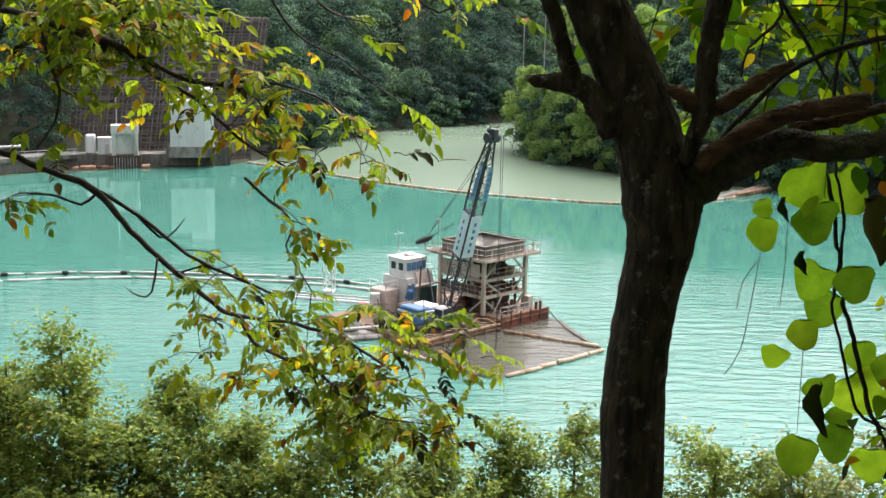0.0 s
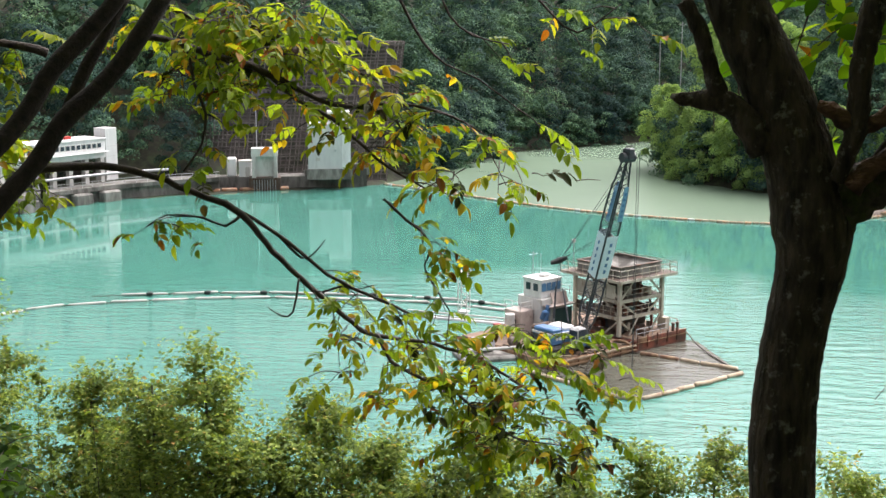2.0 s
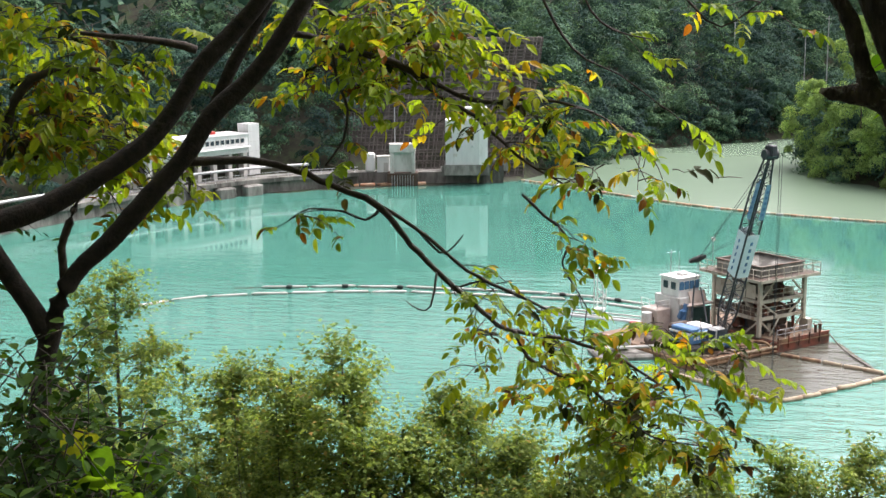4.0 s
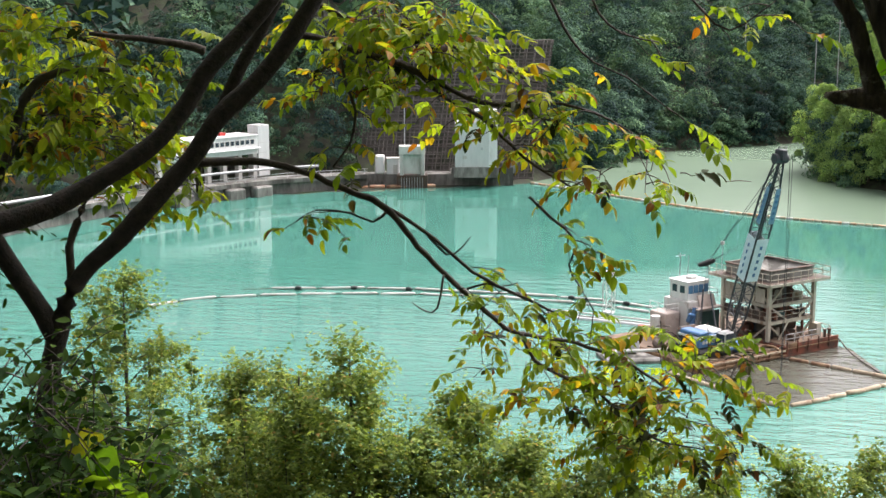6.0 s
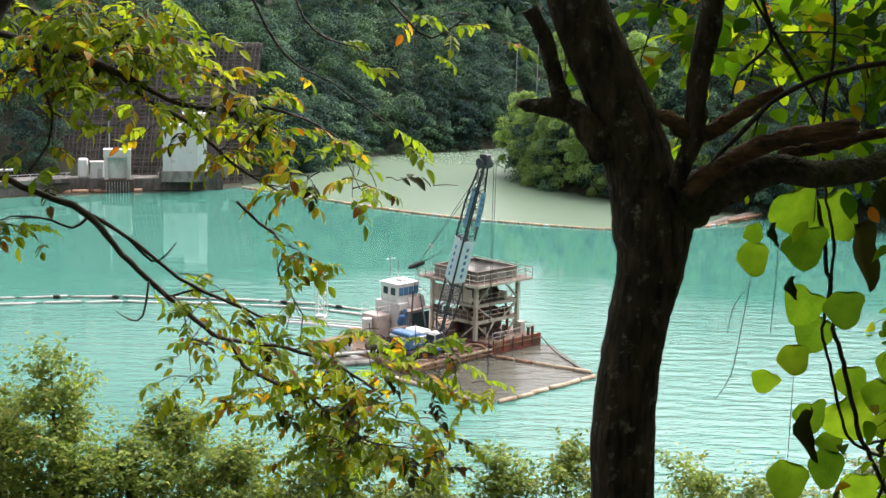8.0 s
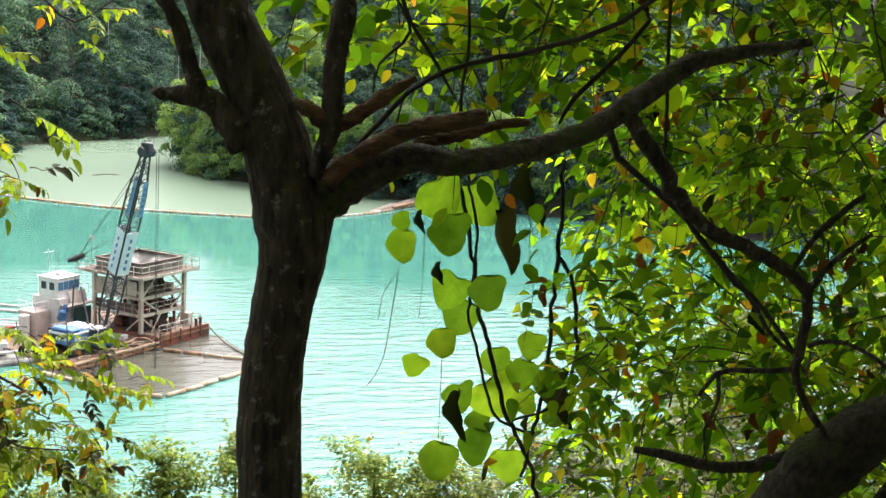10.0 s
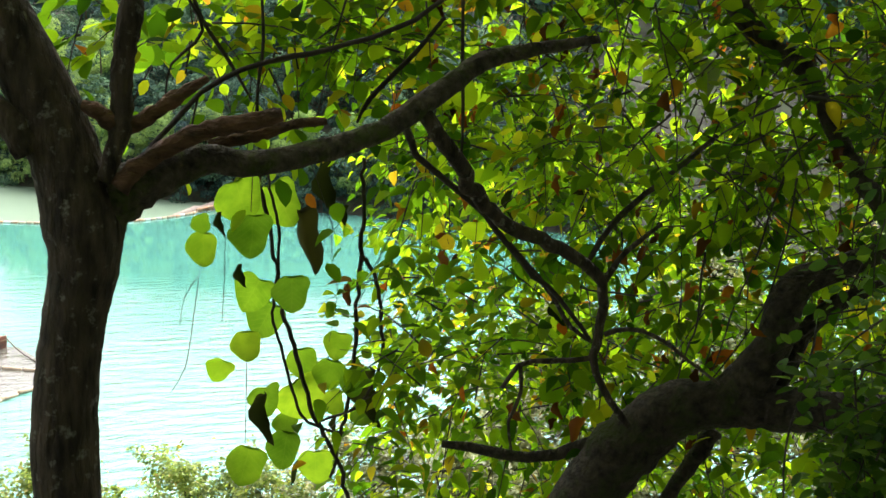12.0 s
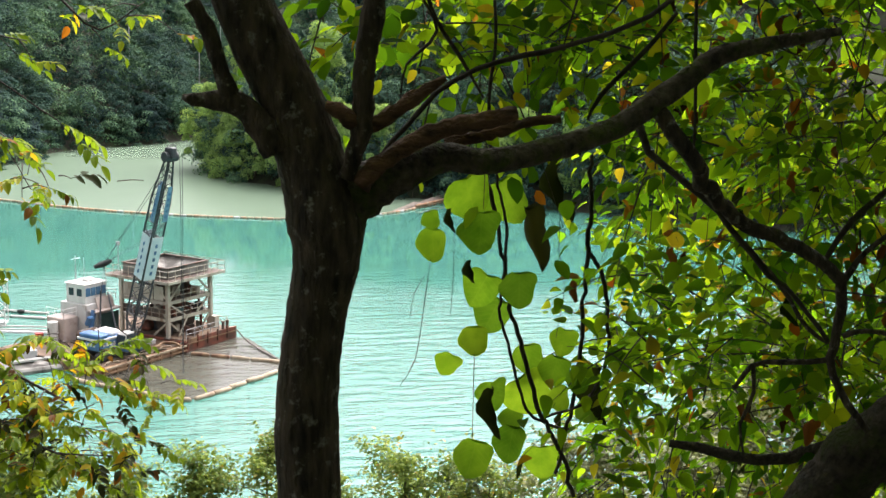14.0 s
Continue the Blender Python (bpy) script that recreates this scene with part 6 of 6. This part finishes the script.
for pts in (FORK_WAND, FORK_WAND_B):
    limb("branch", pts, TWIG, fork, seg=7, step=0.06, rough=0.15, kink=0.35, rng=bend)

# ---- vines hanging beside it ----
vine = thing("climbing_vine", "hanging vine with big round sunlit leaves", "vine")
for pts in (VINE_A, VINE_B, VINE_C, VINE_D):
    limb("stem", pts, TWIG, vine, seg=7, step=0.04, rough=0.15, kink=0.5, rng=np.random.default_rng(2))
for pts in (TENDRIL_A, TENDRIL_B, TENDRIL_C, TENDRIL_D, TENDRIL_E, CREEPER_A, CREEPER_B, CREEPER_C, CREEPER_D, CREEPER_E):
    limb("tendril", pts, TWIG, vine, seg=6, step=0.05, rough=0.1)


def heart_leaf_mesh(name, material, fold, droop, wave):
    outline = [(0.27, -0.09), (0.43, 0.0), (0.52, 0.16), (0.55, 0.34), (0.53, 0.52), (0.45, 0.7), (0.31, 0.86), (0.14, 0.96)]
    V, F = leaf_shape(outline, fold, droop)
    V = [(x * (1 + wave * sin(7 * y + 3 * x)), y, z + wave * 0.35 * sin(9 * y + 5 * x)) for x, y, z in V]
    V = [(x, y - 0.5, z) for x, y, z in V]
    return mesh_of(name, V, F, material, True)


rng = np.random.default_rng(4)
hearts = [heart_leaf_mesh("round_leaf", VINE_LEAF, f, d, w) for f, d, w in ((0.10, 0.14, 0.07), (0.2, 0.25, 0.11), (0.06, 0.2, 0.14))]
for i, (x, y, z, s) in enumerate(VINE_LEAVES):
    # a hanging leaf shows its face to the path, its tip down
    piece("leaf", hearts[i % 3], vine, pose(x, y, z, -90 + rng.uniform(-35, 25), rng.uniform(-25, 25), rng.uniform(-35, 15)) @ pose(0, 0, 0, 0, 0, rng.uniform(-30, 30)) @ Matrix.Scale(s * 0.98, 4))
# mostly shadowed leaves, their shade put into the colour, and some withered ones
dry = [heart_leaf_mesh("dry_leaf", SHADED_DRY_LEAF, f, d, w) for f, d, w in ((0.45, 0.5, 0.3), (0.6, 0.3, 0.35))]
for i, (x, y, z, s) in enumerate(SHADED_DRY_LEAVES):
    piece("dry_leaf", dry[i % 2], vine, pose(x, y, z, -90 + rng.uniform(-20, 20), rng.uniform(-20, 20), rng.uniform(-40, 40)) @ Matrix.Diagonal((s * 0.33, s * 0.95, s * 0.6, 1)), "hanging leaf coloured dark as in shadow, some withered brown")

# ---- the leaning tree and the thicket round it ----
bough = thing("leaning_tree", "heavy dark mossy tree leaning over a leafy thicket", "tree")
limb("trunk", BOUGH_MAIN, BOUGH_BARK, bough, seg=24, step=0.035, rough=0.15)
limb("limb", BOUGH_UP, BOUGH_BARK, bough, seg=16, step=0.05, rough=0.1)
for pts in (BOUGH_SIDE, BOUGH_LOW, BOUGH_PROP, UPPER_A, UPPER_C):
    limb("limb", pts, BOUGH_BARK, bough, seg=11, step=0.05, rough=0.18, kink=0.08, rng=bend)

rng = np.random.default_rng(9)
round_small = [heart_leaf_mesh("thicket_leaf", THICKET_LEAF, f, d, w) for f, d, w in ((0.1, 0.15, 0.05), (0.2, 0.25, 0.08), (0.05, 0.1, 0.1))]


def thicket(name, label, stretches, material=THICKET_LEAF):
    """Leafy twigs by stretches: count, compass, distance, height, leaves a twig, leaf length, shape."""
    ob = tagged(new(name), label, "shrub")
    groups, lines = [], []
    for n, az, dist, z, per, size, shape, ln in stretches:
        s, v, L = bushy_lines(rng, n, az, dist, z, 0.0, ln)
        g, l = leaf_cloud_on_twigs(rng, s, v, L, per, size, shape, 0.35, 0.3)
        groups.append(g)
        lines += l
    tagged(piece("leaves", leaves_mesh(name + "_leaves", groups, material), ob), kind="stuff")
    tagged(piece("twig_growth", twig_mesh(name + "_twigs", lines, TWIG, thick=0.42), ob), kind="stuff")
    return ob


th = thicket("thicket", "dense sunlit green thicket of shrubs and creepers", [
    (90, (9, 24), (5.0, 6.6), (34.72, 35.6), 10, 0.105, OVAL, (0.3, 0.6)),
    (300, (22, 47), (5.6, 8.0), (34.3, 35.6), 11, 0.105, POINTED, (0.3, 0.7)),
    (290, (23.5, 47), (5.9, 8.5), (33.2, 34.5), 11, 0.105, POINTED, (0.3, 0.7)),
    (300, (21.5, 47), (6.0, 8.5), (32.0, 33.6), 10, 0.105, POINTED, (0.3, 0.7)),
    (60, (27, 46), (4.9, 6.0), (34.6, 35.6), 9, 0.085, OVAL, (0.3, 0.6)),
    (190, (22.5, 48), (7.6, 10.0), (31.2, 34.7), 10, 0.13, POINTED, (0.4, 0.8)),
    (80, (12, 48), (7.0, 9.5), (34.9, 35.9), 9, 0.13, POINTED, (0.4, 0.8)),
    (110, (23, 46), (6.0, 8.0), (32.4, 35.0), 12, 0.085, LANCE, (0.3, 0.6)),
])
for i in range(230):
    a, d = radians(rng.uniform(10, 46)), rng.uniform(5.7, 7.6)
    low = 34.75 if a < radians(23) else 32.9
    m = pose(sin(a) * d, cos(a) * d, rng.uniform(low, 35.5), -70 + rng.uniform(-50, 40), rng.uniform(-40, 40), rng.uniform(-90, 90))
    piece("leaf", round_small[i % 3], th, m @ Matrix.Scale(rng.uniform(0.07, 0.15), 4))
russet = [heart_leaf_mesh("russet_leaf", RUSSET_LEAF, f, d, w) for f, d, w in ((0.5, 0.5, 0.3), (0.7, 0.2, 0.4))]
for i in range(90):
    a, d = radians(rng.uniform(24, 46)), rng.uniform(5.3, 7.2)
    q = rng.uniform(0.04, 0.085)
    m = pose(sin(a) * d, cos(a) * d, rng.uniform(33.0, 35.4), -90 + rng.uniform(-35, 35), rng.uniform(-30, 30), rng.uniform(-90, 90))
    piece("withered_leaf", russet[i % 2], th, m @ Matrix.Diagonal((q * 0.6, q * 1.2, q * 0.8, 1)), "curled russet leaf")
for i in range(70):
    a, d = radians(rng.uniform(27, 46)), rng.uniform(5.0, 6.4)
    p = np.array([sin(a) * d, cos(a) * d, rng.uniform(33.9, 35.9)])
    pts, r = [], rng.uniform(0.002, 0.006)
    step = rng.normal(0, 0.07, 3) + np.array([0, 0, -0.09 if i % 3 else 0.02])
    for k in range(8):
        pts.append((*p, r * (1 - 0.1 * k)))
        step = step * 0.85 + rng.normal(0, 0.05, 3)
        p = p + step
    limb("creeper", pts, TWIG, th, seg=5, step=0.04, rough=0.1, kink=0.3, rng=bend)
thicket("ivy_bank", "dark glossy creeper leaves heaped over a bank", [
    (300, (42.0, 49.5), (4.2, 4.9), (32.6, 34.0), 10, 0.065, OVAL, (0.15, 0.35)),
    (110, (43.2, 49.5), (4.4, 5.2), (34.0, 35.2), 10, 0.06, OVAL, (0.15, 0.35))], IVY_LEAF)

# ---- the tree whose branches droop over the view ----
wal = thing("drooping_tree", "dark-limbed tree with drooping branches of yellowing leaves", "tree")
limb("trunk", WAL_TRUNK, LIMB_BARK, wal, seg=16, step=0.08, rough=0.09)
for pts in (WAL_FORK, WAL_CROSS, WAL_BACK):
    limb("limb", pts, LIMB_BARK, wal, seg=13, step=0.08, rough=0.09)
BRANCHES = (WAL_UPRIGHT, WAL_DROOP, WAL_DROOP_B, WAL_DROOP_C, WAL_UPPER, WAL_UPPER_B, WAL_UPPER_C, WAL_HANG, WAL_TWIG, WAL_TOP, WAL_TOP_B, WAL_TOP_C, WAL_LEFT, WAL_LEFT_B, WAL_CHAIN, WAL_BARE_A, WAL_BARE_B, WAL_BARE_C)
for pts in BRANCHES:
    limb("branch", pts, TWIG, wal, seg=8, step=0.1, rough=0.1, kink=0.25, rng=np.random.default_rng(1))


def compound_leaf(rng, pairs, size, curl):
    """A feather of leaflets in pairs along a drooping stalk, with one at the tip."""
    P, A, N, S = [], [], [], []
    L = size * (pairs + 1) * 0.46
    for i in range(pairs):
        t = (i + 0.8) / (pairs + 0.8)
        for s in (-1, 1):
            if rng.uniform() < 0.1:
                continue
            P.append((0, L * t, -curl * L * t * t))
            A.append((s * 1.0, 0.65 + rng.normal(0, 0.15), -0.45 + rng.normal(0, 0.25)))
            N.append((s * 0.25 + rng.normal(0, 0.2), 0.1, 1))
            S.append(size * rng.uniform(0.8, 1.15) * (0.75 + 0.4 * t))
    P.append((0, L, -curl * L))
    A.append((0, 1, -0.9))
    N.append((0, 0.5, 1))
    S.append(size * 1.1)
    V, n, F = leaves_geometry(np.array(P, float), np.array(A, float), np.array(N, float), np.array(S), LANCE_WIDE)
    F = [tuple(i + k * n for i in f) for k in range(len(P)) for f in F]
    v, f = limb_geometry([(0, 0, 0, 0.003), (0, L * 0.5, -curl * L * 0.25, 0.0025), (0, L, -curl * L, 0.0015)], seg=4, step=0.1, rough=0)
    o = len(V)
    me = mesh_of("compound_leaf", V.tolist() + [tuple(q) for q in v], F + [tuple(i + o for i in q) for q in f], WALNUT_LEAF)
    return me


LANCE_WIDE = leaf_shape([(0.17, 0.12), (0.265, 0.36), (0.22, 0.66), (0.09, 0.9)], 0.15, 0.25)
rng = np.random.default_rng(12)
feathers = [compound_leaf(rng, int(rng.integers(3, 6)), 0.098, rng.uniform(0.15, 0.6)) for _ in range(9)]
withered = []
for me in feathers[:3]:
    w = me.copy()
    w.materials.clear()
    w.materials.append(SHADED_DRY_LEAF)
    withered.append(w)


def dress(parent, pts, spacing, start=0.0, reach=(0.1, 0.5), dead=0.07, scale=(0.75, 1.15), hang=0.35):
    """Side twigs with feathered leaves along a branch."""
    S = spline([p[:3] for p in pts], 0.05)
    run, lines = 0.0, []
    total = np.linalg.norm(np.diff(S, axis=0), axis=1).sum()
    k = 0.0
    for a, b in zip(S[:-1], S[1:]):
        k += float(np.linalg.norm(b - a))
        run += float(np.linalg.norm(b - a))
        if run < spacing or k < start * total:
            continue
        run = rng.uniform(-0.3, 0.3) * spacing
        d = (b - a) / np.linalg.norm(b - a)
        q = rng.normal(0, 0.8, 3) + d * 0.8
        q[2] = q[2] * 0.5 - 0.1
        q /= np.linalg.norm(q)
        L = rng.uniform(*reach)
        e = b + q * L + np.array([0, 0, -0.25 * L])
        lines.append([(*b, 0.006), (*(b + q * L * 0.5), 0.004), (*e, 0.003)])
        for j in range(1 + (L > 0.22) + (L > 0.36)):
            at = e if j == 0 else b + q * L * (1 - 0.38 * j)
            yaw = math.degrees(math.atan2(-q[0], q[1])) + rng.uniform(-75, 75)
            me = withered[rng.integers(3)] if rng.uniform() < dead else feathers[rng.integers(9)]
            m = Matrix.Translation(at) @ pose(0, 0, 0, 0, 0, yaw) @ pose(0, 0, 0, -rng.uniform(-28, 34), rng.uniform(-40, 40), 0) @ Matrix.Scale(rng.uniform(*scale), 4)
            piece("compound_leaf", me, parent, m)
    return lines


lines = []
for pts, spacing, start in ((WAL_DROOP, 0.085, 0.50), (WAL_DROOP_B, 0.09, 0.45), (WAL_DROOP_C, 0.055, 0.1), (WAL_UPPER, 0.065, 0.05), (WAL_UPPER_B, 0.12, 0.1), (WAL_UPPER_C, 0.045, 0.0),
                            (WAL_HANG, 0.12, 0.3), (WAL_TWIG, 0.3, 0.5), (WAL_TOP, 0.45, 0.5), (WAL_TOP_B, 0.3, 0.5), (WAL_TOP_C, 0.12, 0.0), (WAL_LEFT, 0.12, 0.2), (WAL_LEFT_B, 0.10, 0.2), (WAL_CHAIN, 0.07, 0.2)):
    lines += dress(wal, pts, spacing, start)
# the leafy end of the low branch, and the leafy mass at the side of the trunk
for n, lo, hi in ((36, (-1.09, 10.49, 31.27), (-0.03, 11.14, 32.45)), (12, (-1.95, 10.18, 31.83), (-1.1, 10.88, 32.5)), (70, (-5.67, 8.64, 34.07), (-4.53, 9.63, 35.15)), (30, (-5.14, 8.88, 33.76), (-4.37, 9.53, 34.39)), (26, (-3.31, 9.33, 34.84), (-2.11, 10.01, 35.15)), (14, (-3.48, 9.27, 34.36), (-2.44, 9.93, 34.77)), (9, (-2.19, 9.62, 34.09), (-1.25, 10.16, 34.6)), (6, (-1.3, 9.77, 33.77), (-0.57, 10.23, 34.13))):
    for _ in range(n):
        p = np.array([rng.uniform(a, b) for a, b in zip(lo, hi)])
        q = p + np.array([rng.normal(0, 0.3), rng.normal(0, 0.2), -0.1])
        lines += dress(wal, [tuple(p), tuple((p + q) / 2 + np.array([0, 0, 0.03])), tuple(q)], 0.1, 0.0, (0.08, 0.3))
tagged(piece("twig_growth", twig_mesh("side_twigs", lines, TWIG, 4, 0.2), wal), kind="stuff")

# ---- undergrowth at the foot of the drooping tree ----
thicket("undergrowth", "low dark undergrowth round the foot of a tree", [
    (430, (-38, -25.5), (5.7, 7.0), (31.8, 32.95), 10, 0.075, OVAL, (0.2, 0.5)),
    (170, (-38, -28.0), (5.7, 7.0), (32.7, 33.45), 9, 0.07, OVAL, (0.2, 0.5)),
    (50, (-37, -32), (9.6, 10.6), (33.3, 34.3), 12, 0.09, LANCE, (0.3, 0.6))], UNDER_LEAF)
shrub = thing("broadleaf_shrub", "low shrub with broad bright green lobed leaves", "shrub")
for k in range(6):
    a = radians(-29.5 + k * 1.0)
    limb("stem", [(sin(a) * 6.4, cos(a) * 6.4, 30.6, 0.02), (sin(a) * 6.5, cos(a) * 6.5, 32.0, 0.014), (sin(a + 0.02) * 6.4, cos(a + 0.02) * 6.4, 32.5, 0.006)], TWIG, shrub, seg=6, step=0.1)
for i in range(46):
    a, d = radians(rng.uniform(-32, -25.4)), rng.uniform(5.6, 6.6)
    m = pose(sin(a) * d, cos(a) * d, rng.uniform(32.1, 33.0), -40 + rng.uniform(-45, 30), rng.uniform(-35, 35), rng.uniform(-80, 80))
    piece("leaf", hearts[i % 3], shrub, m @ Matrix.Scale(rng.uniform(0.1, 0.19), 4))

# ---- unseen woods behind and leaves above the path, added to shade it ----
rng = np.random.default_rng(17)
spots = []
for x in np.arange(-45, 46, 6.0):
    for y in np.arange(-42, -3, 6.0):
        spots.append((x + rng.uniform(-2, 2), y + rng.uniform(-2, 2)))
zs = ground_height(spots)
scatter_forest("woods_behind", [(x, y, z - 0.3) for (x, y), z in zip(spots, zs)], rng, FAR_LEAF, "unseen dark woods added on the bank to block the sky", 260, 1.1, (1.0, 1.5))
s, v, L = bushy_lines(rng, 900, (-180, 180), (0.3, 9), (38.2, 41.5), 0, (0.5, 1.0))
# extra leaves above the view that dim the thicket and the drooping tree
s2, v2, L2 = bushy_lines(rng, 300, (12, 62), (4.0, 8.5), (36.3, 38.6), 0, (0.5, 1.0))
s3, v3, L3 = bushy_lines(rng, 170, (-50, -12), (8.0, 12.0), (36.6, 39.0), 0, (0.5, 1.0))
s4, v4, L4 = bushy_lines(rng, 75, (28, 54), (4.2, 9.5), (36.0, 36.9), 0, (0.4, 0.8))
s2, v2, L2 = np.vstack([s2, s4]), np.vstack([v2, v4]), np.concatenate([L2, L4])
s, v, L = np.vstack([s, s2, s3]), np.vstack([v, v2, v3]), np.concatenate([L, L2, L3])
g, l = leaf_cloud_on_twigs(rng, s, v, L, 10, 0.34, SMALL_WIDE, 0.3, 0.5)
tagged(new("overhead_leaves", leaves_mesh("overhead_leaves", [g], MID_LEAF)), "unseen leaves added overhead to shade the path and trees", "foliage", kind="stuff")
